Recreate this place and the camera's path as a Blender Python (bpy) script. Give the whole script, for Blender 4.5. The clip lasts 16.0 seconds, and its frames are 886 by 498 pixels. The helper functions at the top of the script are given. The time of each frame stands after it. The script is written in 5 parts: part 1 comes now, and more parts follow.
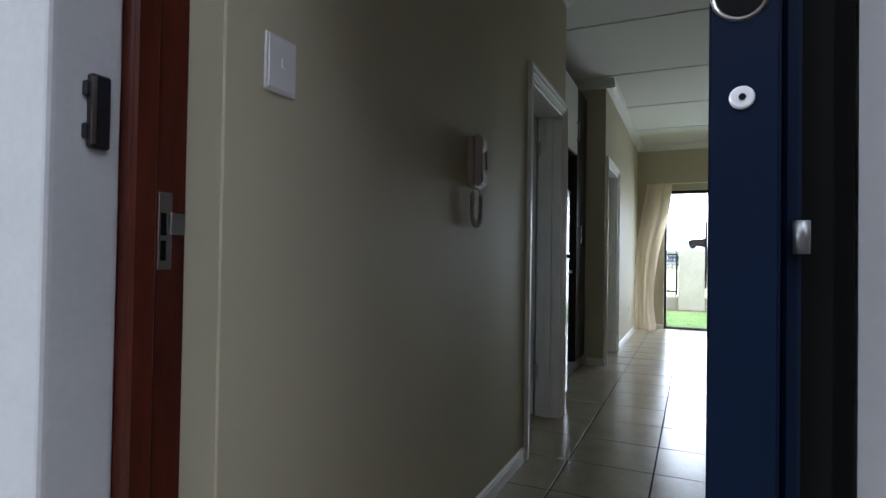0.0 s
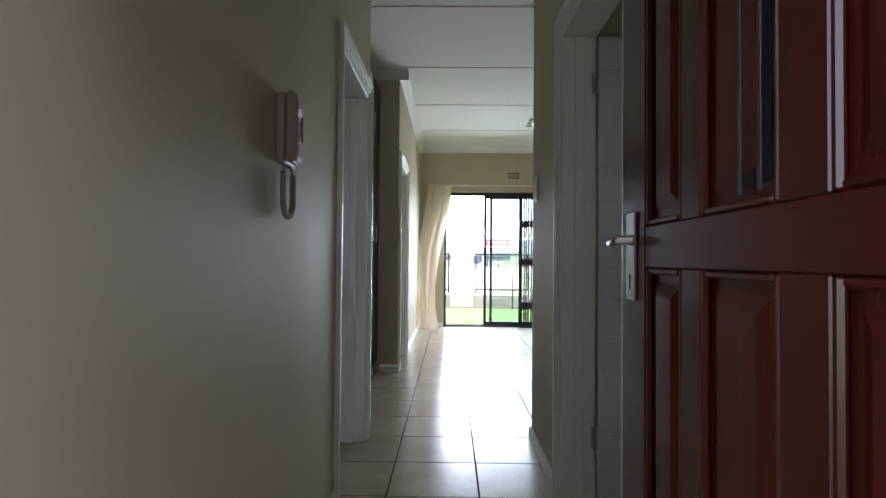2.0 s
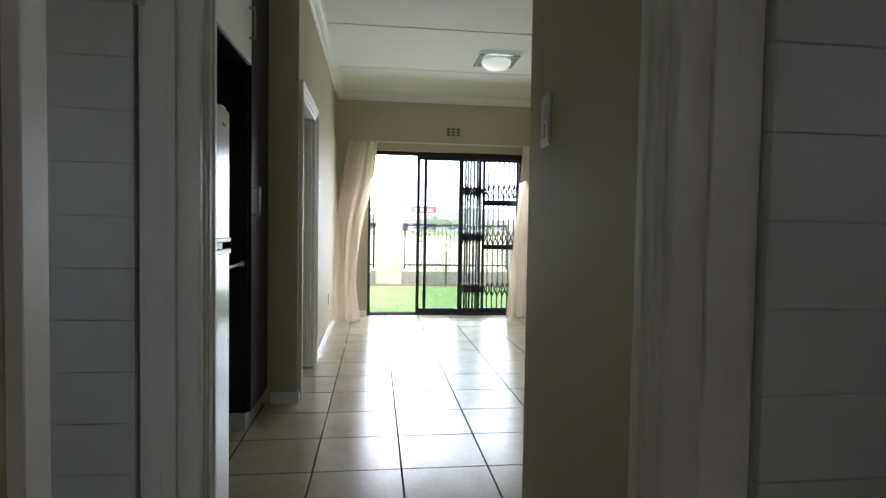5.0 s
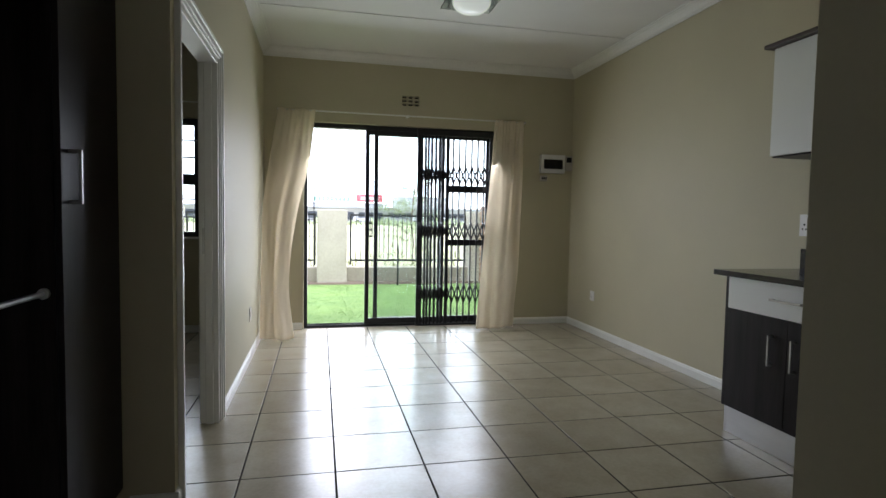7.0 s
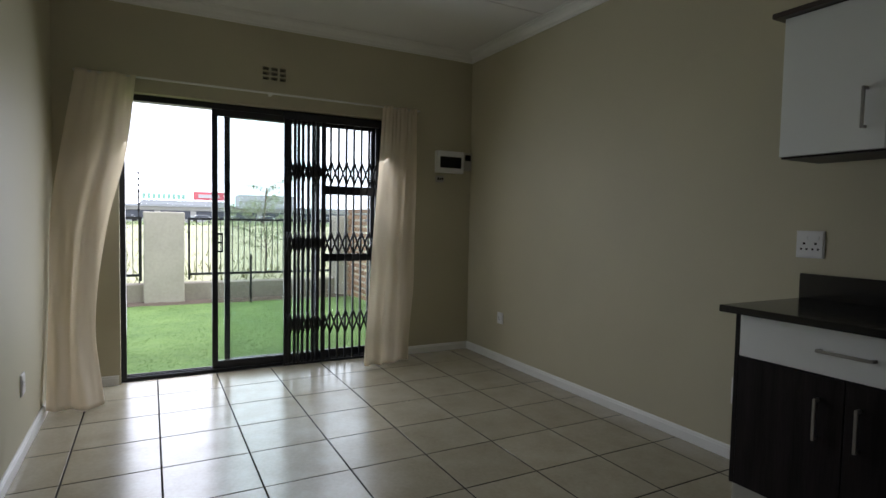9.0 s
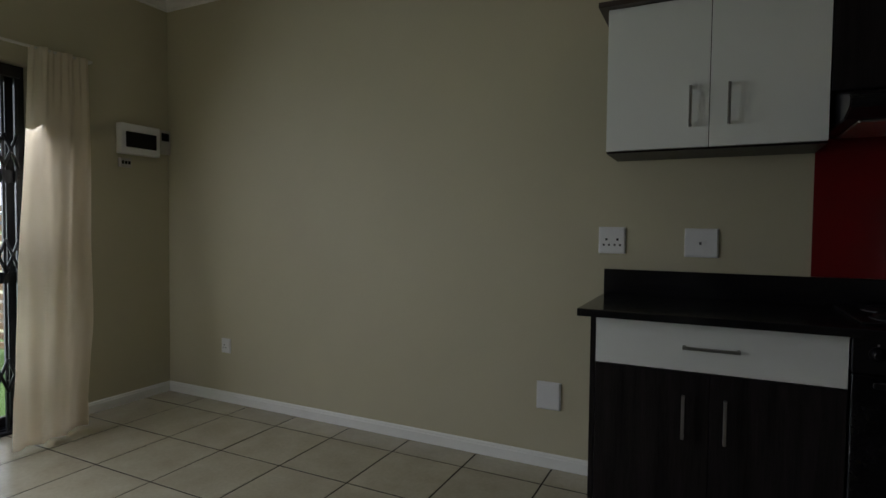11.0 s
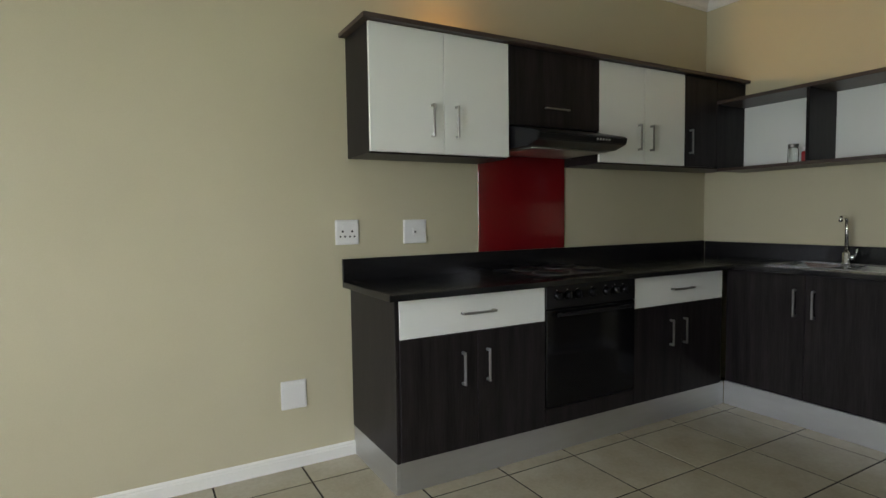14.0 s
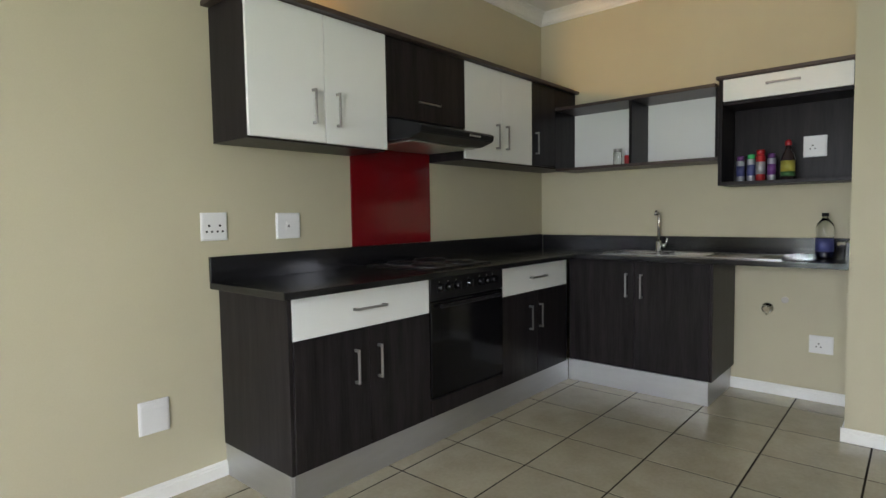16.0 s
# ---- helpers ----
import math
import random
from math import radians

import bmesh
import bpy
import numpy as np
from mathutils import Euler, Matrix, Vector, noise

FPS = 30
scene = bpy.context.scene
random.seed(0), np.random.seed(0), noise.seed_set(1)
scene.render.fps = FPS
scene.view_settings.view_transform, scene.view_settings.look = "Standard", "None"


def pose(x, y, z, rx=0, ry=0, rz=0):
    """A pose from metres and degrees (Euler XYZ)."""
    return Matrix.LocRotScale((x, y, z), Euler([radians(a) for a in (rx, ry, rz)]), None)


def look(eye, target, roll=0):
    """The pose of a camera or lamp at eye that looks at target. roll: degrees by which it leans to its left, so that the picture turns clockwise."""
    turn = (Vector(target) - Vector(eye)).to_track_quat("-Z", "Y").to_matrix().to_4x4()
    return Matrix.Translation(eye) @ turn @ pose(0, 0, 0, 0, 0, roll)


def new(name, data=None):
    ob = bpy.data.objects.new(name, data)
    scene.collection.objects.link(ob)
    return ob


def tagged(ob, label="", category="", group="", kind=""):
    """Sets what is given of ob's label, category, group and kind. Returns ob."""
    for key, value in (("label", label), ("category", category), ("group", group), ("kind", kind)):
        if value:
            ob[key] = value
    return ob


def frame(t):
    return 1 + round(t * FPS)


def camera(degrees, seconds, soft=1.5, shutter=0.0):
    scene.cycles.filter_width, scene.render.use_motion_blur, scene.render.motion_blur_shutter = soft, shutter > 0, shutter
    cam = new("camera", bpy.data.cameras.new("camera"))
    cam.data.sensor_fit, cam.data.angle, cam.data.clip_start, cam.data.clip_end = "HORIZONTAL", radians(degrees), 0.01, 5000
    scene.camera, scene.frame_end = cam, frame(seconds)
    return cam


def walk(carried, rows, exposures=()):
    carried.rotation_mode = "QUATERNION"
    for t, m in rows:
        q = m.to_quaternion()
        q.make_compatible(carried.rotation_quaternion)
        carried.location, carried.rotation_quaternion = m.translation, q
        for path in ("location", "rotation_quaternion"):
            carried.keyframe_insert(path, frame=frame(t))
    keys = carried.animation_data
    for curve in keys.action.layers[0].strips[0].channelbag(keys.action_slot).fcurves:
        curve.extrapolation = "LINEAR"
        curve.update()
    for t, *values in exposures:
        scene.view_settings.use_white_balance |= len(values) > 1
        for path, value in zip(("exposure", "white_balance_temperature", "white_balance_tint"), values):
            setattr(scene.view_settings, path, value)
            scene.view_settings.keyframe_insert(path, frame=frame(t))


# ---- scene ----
cam = camera(77.7, 16.0)
PATH = [
    (0, (0.986, 0.006, 1.03), (0.158, 1.826, 1.061), 0.9),
    (0.5, (0.893, 0.093, 1.025), (0.298, 2.002, 1.061), 0.7),
    (1, (0.782, 0.21, 1.032), (0.378, 2.169, 1.067), 0.6),
    (1.5, (0.702, 0.324, 1.046), (0.525, 2.316, 1.086), 0.5),
    (2, (0.684, 0.442, 1.035), (0.657, 2.441, 1.076), 0.5),
    (2.5, (0.689, 0.691, 1.056), (0.747, 2.69, 1.094), 0.6),
    (3, (0.687, 0.964, 1.112), (0.792, 2.96, 1.153), 0.5),
    (3.5, (0.671, 1.22, 1.12), (0.807, 3.215, 1.15), 0.5),
    (4, (0.655, 1.46, 1.116), (0.825, 3.453, 1.106), 0.6),
    (6.5, (0.752, 2.921, 1.154), (1.126, 4.883, 1.042), 1.1),
    (7, (0.748, 3.266, 1.157), (1.184, 5.215, 1.044), 1.0),
    (7.5, (0.746, 3.541, 1.211), (1.278, 5.466, 1.096), 1.1),
    (8, (0.765, 3.892, 1.242), (1.394, 5.788, 1.129), 1.2),
    (8.5, (0.779, 4.185, 1.232), (1.514, 6.041, 1.12), 1.3),
    (9, (0.78, 4.438, 1.229), (1.719, 6.2, 1.125), 1.1),
    (9.5, (0.803, 4.695, 1.208), (1.978, 6.311, 1.119), 1.3),
    (10, (0.794, 4.947, 1.194), (2.187, 6.38, 1.116), 1.2),
    (12.5, (0.785, 6.197, 1.212), (2.772, 5.997, 1.113), -0.5),
    (13, (0.791, 6.443, 1.204), (2.719, 5.922, 1.097), -0.8),
    (13.5, (0.822, 6.713, 1.225), (2.65, 5.911, 1.106), -0.7),
    (14, (0.808, 6.826, 1.226), (2.548, 5.849, 1.106), -0.8),
    (14.5, (0.821, 6.914, 1.218), (2.477, 5.799, 1.096), -0.8),
    (15, (0.895, 6.962, 1.223), (2.453, 5.714, 1.099), -0.9),
    (15.5, (0.98, 7.008, 1.218), (2.416, 5.621, 1.093), -0.8),
    (16, (1.076, 7.075, 1.187), (2.387, 5.57, 1.063), -0.9),
]
LIGHTING = [(0, -0.33, 5550, 11), (0.5, 0.05, 5500, 15), (1.2, 0.30, 5500, 16), (2.5, 0.57, 5800, 15), (4, 0.30, 6000, 14), (6.5, -0.25, 5800, 15), (7, -0.42, 5900, 16), (8, -0.75, 5950, 16),
            (9, -1.20, 5900, 16), (10, -1.48, 5800, 16), (12.5, -0.05, 6200, 11), (14, 0.60, 6120, 12), (16, 0.98, 6080, 14)]
walk(cam, [(t, look(e, g, r)) for t, e, g, r in PATH], LIGHTING)

# ---- world, sun, large lights ----
world = bpy.data.worlds.new("overcast_sky")
scene.world = world
world.use_nodes = True
wn = world.node_tree.nodes
wl = world.node_tree.links
sky = wn.new("ShaderNodeTexSky")
sky.sky_type, sky.sun_disc = "NISHITA", False
sky.sun_elevation, sky.sun_rotation = radians(71), radians(117)
sky.air_density, sky.dust_density, sky.ozone_density = 1.0, 6.0, 1.0
cloud = wn.new("ShaderNodeMixRGB")
cloud.inputs[0].default_value = 0.75
cloud.inputs[2].default_value = (62.0, 63.0, 65.0, 1)
wl.new(sky.outputs[0], cloud.inputs[1])
wl.new(cloud.outputs[0], wn["Background"].inputs[0])
wn["Background"].inputs[1].default_value = 0.12

sun_data = bpy.data.lights.new("sun", "SUN")
sun_data.energy, sun_data.angle, sun_data.color = 5.0, radians(25), (1.0, 0.96, 0.9)
sun = new("sun", sun_data)
sun.matrix_world = look((0, 0, 20), (-6.0, 3.0, 0))


def window_light(name, x0, x1, z0, z1, y, watts):
    d = bpy.data.lights.new(name, "AREA")
    d.shape, d.size, d.size_y, d.energy, d.color = "RECTANGLE", x1 - x0, z1 - z0, watts, (0.97, 0.99, 1.0)
    ob = new(name, d)
    ob.matrix_world = look(((x0 + x1) / 2, y, (z0 + z1) / 2), ((x0 + x1) / 2, y - 1, (z0 + z1) / 2 - 0.60))
    return ob


window_light("sky_light_sliding_door", 0.62, 2.58, 0.1, 2.0, 9.26, 70)
window_light("sky_light_bedroom_window", -0.93, -0.42, 0.95, 2.05, 9.26, 7)


# ---- materials ----
def mat(name, color, rough=0.6, metal=0.0, var=0.06, scale=6.0, fine=90.0, bump=0.0, spec=0.5, color2=None, stretch=(1, 1, 1), coat=0.0, per_object=0.0):
    m = bpy.data.materials.new(name)
    m.use_nodes = True
    nt = m.node_tree
    b = nt.nodes["Principled BSDF"]
    b.inputs["Metallic"].default_value, b.inputs["Specular IOR Level"].default_value = metal, spec
    b.inputs["Coat Weight"].default_value = coat
    co = nt.nodes.new("ShaderNodeTexCoord")
    mp = nt.nodes.new("ShaderNodeMapping")
    mp.inputs["Scale"].default_value = stretch
    nt.links.new(co.outputs["Object"], mp.inputs[0])
    n1 = nt.nodes.new("ShaderNodeTexNoise")
    n1.inputs["Scale"].default_value, n1.inputs["Detail"].default_value = scale, 5
    n2 = nt.nodes.new("ShaderNodeTexNoise")
    n2.inputs["Scale"].default_value, n2.inputs["Detail"].default_value = fine, 3
    for n in (n1, n2):
        nt.links.new(mp.outputs[0], n.inputs["Vector"])
    mix = nt.nodes.new("ShaderNodeMixRGB")
    lo = color2 or tuple(c * (1 - var * 2) for c in color)
    hi = color if color2 else tuple(min(1, c * (1 + var * 2)) for c in color)
    mix.inputs[1].default_value, mix.inputs[2].default_value = (*lo, 1), (*hi, 1)
    av = nt.nodes.new("ShaderNodeMath")
    av.operation = "MULTIPLY_ADD"
    av.inputs[1].default_value = 0.35
    nt.links.new(n2.outputs[0], av.inputs[0])
    sc = nt.nodes.new("ShaderNodeMath")
    sc.operation = "MULTIPLY"
    sc.inputs[1].default_value = 0.65
    nt.links.new(n1.outputs[0], sc.inputs[0])
    nt.links.new(sc.outputs[0], av.inputs[2])
    rp = nt.nodes.new("ShaderNodeMapRange")
    rp.inputs[1].default_value, rp.inputs[2].default_value = 0.2, 0.8
    nt.links.new(av.outputs[0], rp.inputs[0])
    nt.links.new(rp.outputs[0], mix.inputs[0])
    last = mix.outputs[0]
    if per_object:
        oi = nt.nodes.new("ShaderNodeObjectInfo")
        r = nt.nodes.new("ShaderNodeMapRange")
        r.inputs[3].default_value, r.inputs[4].default_value = 1 - per_object, 1 + per_object
        nt.links.new(oi.outputs["Random"], r.inputs[0])
        off = nt.nodes.new("ShaderNodeMath")
        off.operation = "MULTIPLY"
        off.inputs[1].default_value = 47.0
        nt.links.new(oi.outputs["Random"], off.inputs[0])
        nt.links.new(off.outputs[0], mp.inputs["Location"])
        hs = nt.nodes.new("ShaderNodeHueSaturation")
        nt.links.new(r.outputs[0], hs.inputs["Value"])
        nt.links.new(last, hs.inputs["Color"])
        last = hs.outputs[0]
    nt.links.new(last, b.inputs["Base Color"])
    rr = nt.nodes.new("ShaderNodeMapRange")
    rr.inputs[3].default_value, rr.inputs[4].default_value = max(0.02, rough * 0.85), min(1, rough * 1.15)
    nt.links.new(n1.outputs[0], rr.inputs[0])
    nt.links.new(rr.outputs[0], b.inputs["Roughness"])
    if bump:
        bp = nt.nodes.new("ShaderNodeBump")
        bp.inputs["Strength"].default_value, bp.inputs["Distance"].default_value = bump, 0.004
        nt.links.new(av.outputs[0], bp.inputs["Height"])
        nt.links.new(bp.outputs[0], b.inputs["Normal"])
    return m


PAINT = mat("cream_wall_paint", (0.525, 0.488, 0.350), 0.58, var=0.03, scale=2.2, fine=160, bump=0.14, spec=0.25)
CEIL = mat("white_ceiling_paint", (0.81, 0.81, 0.79), 0.8, var=0.02, scale=2.0, fine=120, bump=0.05)
TRIM = mat("white_trim_enamel", (0.82, 0.82, 0.79), 0.35, var=0.03, scale=5, fine=90, bump=0.03)
DOORW = mat("white_door_enamel", (0.68, 0.70, 0.70), 0.4, var=0.03, scale=4, fine=110, bump=0.05)
TILE = mat("beige_glazed_tile", (0.490, 0.447, 0.340), 0.23, var=0.0, scale=5.5, fine=60, bump=0.02, color2=(0.315, 0.275, 0.190), spec=1.0, per_object=0.05)
GROUT = mat("dark_grout", (0.024, 0.020, 0.015), 0.95, var=0.2, scale=12, fine=200, bump=0.3, spec=0.08)
DARK = mat("dark_wenge_laminate", (0.031, 0.026, 0.0265), 0.36, var=0.0, scale=5, fine=34, bump=0.06, color2=(0.0012, 0.001, 0.0012), stretch=(4.5, 4.5, 0.28), spec=0.14)
DARKH = mat("dark_wenge_edge", (0.05, 0.034, 0.028), 0.4, var=0.15, scale=9, fine=60, bump=0.05)
WHITE = mat("white_melamine", (0.80, 0.82, 0.80), 0.32, var=0.015, scale=3, fine=150, bump=0.02)
GRAN = mat("black_granite", (0.013, 0.0125, 0.014), 0.16, var=0.0, scale=40, fine=420, color2=(0.006, 0.006, 0.007), spec=0.42)
STEEL = mat("brushed_steel", (0.60, 0.595, 0.58), 0.34, metal=1.0, var=0.02, scale=6, fine=60)
HANDLEM = mat("satin_handle_steel", (0.36, 0.355, 0.345), 0.33, metal=1.0, var=0.04, scale=10, fine=90)
DSTEEL = mat("dull_dark_steel", (0.16, 0.16, 0.165), 0.38, metal=0.8, var=0.08, scale=12, fine=120)
SINKM = mat("stainless_sink_steel", (0.48, 0.48, 0.49), 0.20, metal=1.0, var=0.05, scale=8, fine=160)
ALUM = mat("aluminium_plinth", (0.52, 0.525, 0.53), 0.40, metal=0.9, var=0.04, scale=6, fine=150, stretch=(1, 1, 6))
ZINC = mat("bright_zinc", (0.78, 0.79, 0.82), 0.38, metal=0.5, var=0.05, scale=30)
CHROME = mat("chrome", (0.78, 0.78, 0.78), 0.08, metal=1.0, var=0.02)
RED = mat("red_splashback_glass", (0.17, 0.005, 0.008), 0.12, var=0.04, scale=2, coat=0.3)
BLACKG = mat("black_oven_glass", (0.005, 0.005, 0.006), 0.09, var=0.1, spec=0.2)
BLACKP = mat("black_enamel", (0.009, 0.009, 0.010), 0.3, var=0.1, scale=10, spec=0.25)
PLASTIC = mat("white_plastic", (0.76, 0.76, 0.76), 0.3, var=0.015, scale=8)
PLAST2 = mat("cream_plastic", (0.47, 0.445, 0.42), 0.35, var=0.02, scale=8)
INTER = mat("aged_cream_plastic", (0.37, 0.335, 0.30), 0.34, var=0.03, scale=14, bump=0.03)
# Near-black for holes and slots, and for shade painted beside the gate post
HOLE_SHADE = mat("dark_slot", (0.006, 0.006, 0.006), 0.8, spec=0.05)
MAHOG = mat("varnished_mahogany", (0.053, 0.0084, 0.0044), 0.25, var=0.0, scale=3.5, fine=30, bump=0.06, color2=(0.021, 0.0043, 0.0031), stretch=(7, 7, 0.5), coat=0.07, spec=0.3)
MAHOGF = mat("worn_mahogany_frame", (0.105, 0.021, 0.010), 0.34, var=0.0, scale=4.0, fine=24, bump=0.10, color2=(0.024, 0.0062, 0.0042), stretch=(4, 4, 0.8), coat=0.08, spec=0.3)
MAHOGE = mat("ribbon_grain_mahogany_edge", (0.215, 0.050, 0.013), 0.35, var=0.0, scale=6, fine=26, bump=0.05, color2=(0.062, 0.012, 0.005), stretch=(2, 2, 2.5), coat=0.2)
BLUE = mat("navy_painted_steel", (0.003, 0.0073, 0.0205), 0.50, var=0.08, scale=14, fine=160, bump=0.05, spec=0.09)
BLACKM = mat("black_painted_aluminium", (0.012, 0.013, 0.017), 0.35, var=0.1, scale=10)
PLASTER = mat("grey_exterior_plaster", (0.42, 0.42, 0.42), 0.85, var=0.06, scale=5, fine=70, bump=0.5)
PIERM = mat("weathered_beige_plaster", (0.50, 0.465, 0.40), 0.9, var=0.0, scale=2.2, fine=24, bump=0.7, color2=(0.34, 0.31, 0.26))
DAMP = mat("damp_grey_plaster", (0.33, 0.30, 0.25), 0.9, var=0.0, scale=2.4, fine=26, bump=0.7, color2=(0.20, 0.175, 0.14))
SOIL = mat("bare_brown_soil", (0.105, 0.082, 0.060), 0.95, var=0.2, scale=9, fine=60, bump=0.8)
FRIDGEM = mat("silver_fridge_enamel", (0.60, 0.61, 0.60), 0.22, var=0.015, scale=5, fine=220, bump=0.02, coat=0.2)
GRASSM = mat("lawn_green", (0.200, 0.310, 0.090), 0.9, var=0.0, scale=2.2, fine=15, bump=0.8, color2=(0.078, 0.155, 0.036))
DRYM = mat("dry_field_grass", (0.44, 0.42, 0.27), 0.95, var=0.0, scale=0.5, fine=8, color2=(0.30, 0.32, 0.17))
ASPH = mat("car_park_asphalt", (0.10, 0.10, 0.10), 0.9, var=0.1, scale=2, fine=40)
# Dark tone for the added entrance walls, so they bounce little light
PORCH_BLOCK = mat("light_block_dark", (0.085, 0.058, 0.045), 0.9, var=0.12, scale=6, fine=60, bump=0.4)
# Tone lowered so the unseen porch floor bounces less light indoors
CONC = mat("porch_concrete", (0.12, 0.116, 0.108), 0.9, var=0.1, scale=4, fine=60, bump=0.3)
SLAT = mat("brown_timber_slat", (0.29, 0.17, 0.10), 0.7, var=0.15, scale=8, fine=60, bump=0.2, stretch=(0.5, 0.5, 6), per_object=0.2)
LEAFM = mat("young_tree_leaf", (0.30, 0.36, 0.20), 0.7, var=0.2, scale=20)
BARK = mat("grey_bark", (0.16, 0.13, 0.10), 0.9, var=0.2, scale=20, bump=0.4)
SHOPW = mat("pale_shop_wall", (0.5, 0.5, 0.5), 0.8, var=0.06, scale=0.4, fine=6)
SHOPR = mat("grey_shop_roof", (0.42, 0.44, 0.47), 0.6, var=0.05, scale=0.4, fine=6)
SHOPD = mat("dark_shop_front", (0.06, 0.07, 0.09), 0.3, var=0.2, scale=0.8, fine=6)
SIGNG = mat("green_sign_letters", (0.28, 0.52, 0.42), 0.5)
SIGNR = mat("red_sign_panel", (0.55, 0.12, 0.14), 0.5)
CARP = mat("silver_car_paint", (0.45, 0.46, 0.48), 0.25, metal=0.4, per_object=0.5)
TYRE = mat("black_tyre_rubber", (0.02, 0.02, 0.02), 0.8)
PETC = mat("cola_coloured_liquid", (0.012, 0.016, 0.05), 0.15)
LBLY = mat("yellow_bottle_label", (0.36, 0.34, 0.05), 0.5)
LBLG = mat("green_bottle_label", (0.06, 0.16, 0.05), 0.5)
CANR = mat("red_spray_can", (0.36, 0.012, 0.016), 0.3, coat=0.3)
CANW = mat("silver_spray_can", (0.42, 0.43, 0.48), 0.3, metal=0.5)
CANP = mat("purple_spray_can", (0.13, 0.04, 0.18), 0.3)
CANB = mat("blue_can_label", (0.06, 0.07, 0.20), 0.4)
CANG = mat("green_spray_cap", (0.04, 0.40, 0.12), 0.4)
LAMPG = mat("frosted_lamp_glass", (0.72, 0.74, 0.68), 0.25, var=0.02, coat=0.4)


def glass(name, color, rough=0.0, alpha=None):
    m = bpy.data.materials.new(name)
    m.use_nodes = True
    b = m.node_tree.nodes["Principled BSDF"]
    b.inputs["Base Color"].default_value = (*color, 1)
    b.inputs["Transmission Weight"].default_value, b.inputs["Roughness"].default_value, b.inputs["IOR"].default_value = 1.0, rough, 1.45
    return m


def clear_pane(name, tint):
    m = bpy.data.materials.new(name)
    m.use_nodes = True
    nt = m.node_tree
    nt.nodes.remove(nt.nodes["Principled BSDF"])
    tr, gl, mx, fr = (nt.nodes.new(k) for k in ("ShaderNodeBsdfTransparent", "ShaderNodeBsdfGlossy", "ShaderNodeMixShader", "ShaderNodeFresnel"))
    tr.inputs[0].default_value = (*tint, 1)
    gl.inputs["Roughness"].default_value = 0.02
    fr.inputs[0].default_value = 1.45
    nt.links.new(fr.outputs[0], mx.inputs[0])
    nt.links.new(tr.outputs[0], mx.inputs[1])
    nt.links.new(gl.outputs[0], mx.inputs[2])
    nt.links.new(mx.outputs[0], nt.nodes["Material Output"].inputs[0])
    return m


PANE = clear_pane("clear_window_glass", (0.90, 0.93, 0.92))
JARG = glass("clear_jar_glass", (0.93, 0.95, 0.93), 0.03)


def cloth(name, color):
    m = mat(name, color, 0.9, var=0.04, scale=4, fine=260, bump=0.25, spec=0.1)
    nt = m.node_tree
    tr = nt.nodes.new("ShaderNodeBsdfTranslucent")
    tr.inputs[0].default_value = (*color, 1)
    mx = nt.nodes.new("ShaderNodeMixShader")
    mx.inputs[0].default_value = 0.55
    out = nt.nodes["Material Output"]
    nt.links.new(nt.nodes["Principled BSDF"].outputs[0], mx.inputs[1])
    nt.links.new(tr.outputs[0], mx.inputs[2])
    nt.links.new(mx.outputs[0], out.inputs[0])
    return m


CLOTH = cloth("ivory_curtain_cloth", (0.90, 0.835, 0.72))


# ---- mesh helpers ----
def box(bm, x0, y0, z0, x1, y1, z1, bevel=0.0, seg=1, taper=None):
    vs = [bm.verts.new((x, y, z)) for z in (z0, z1) for y in (y0, y1) for x in (x0, x1)]
    fs = [bm.faces.new([vs[i] for i in f]) for f in ((0, 2, 3, 1), (4, 5, 7, 6), (0, 1, 5, 4), (2, 6, 7, 3), (0, 4, 6, 2), (1, 3, 7, 5))]
    if bevel:
        es = list({e for f in fs for e in f.edges})
        bmesh.ops.bevel(bm, geom=es, offset=bevel, segments=seg, affect="EDGES", profile=0.6)
    return vs


def tube(bm, a, b, r, n=12, r2=None, cap=True):
    a, b = Vector(a), Vector(b)
    q = (b - a).to_track_quat("Z", "Y")
    rings = []
    for p, rad in ((a, r), (b, r if r2 is None else r2)):
        rings.append([bm.verts.new(p + q @ Vector((rad * math.cos(t), rad * math.sin(t), 0))) for t in (2 * math.pi * i / n for i in range(n))])
    for i in range(n):
        f = bm.faces.new((rings[0][i], rings[0][(i + 1) % n], rings[1][(i + 1) % n], rings[1][i]))
        f.smooth = True
    if cap:
        bm.faces.new(rings[0][::-1])
        bm.faces.new(rings[1])


def lathe(bm, c, profile, n=20, axis="Z"):
    """A turned body: (radius, height) pairs from bottom to top round an axis through c."""
    c = Vector(c)
    rings = []
    for r, h in profile:
        ring = []
        for i in range(n):
            t = 2 * math.pi * i / n
            u, v = r * math.cos(t), r * math.sin(t)
            d = {"Z": (u, v, h), "X": (h, u, v), "Y": (v, h, u)}[axis]
            ring.append(bm.verts.new(c + Vector(d)))
        rings.append(ring)
    for a, b in zip(rings, rings[1:]):
        for i in range(n):
            f = bm.faces.new((a[i], a[(i + 1) % n], b[(i + 1) % n], b[i]))
            f.smooth = True
    bm.faces.new(rings[0][::-1])
    bm.faces.new(rings[-1])


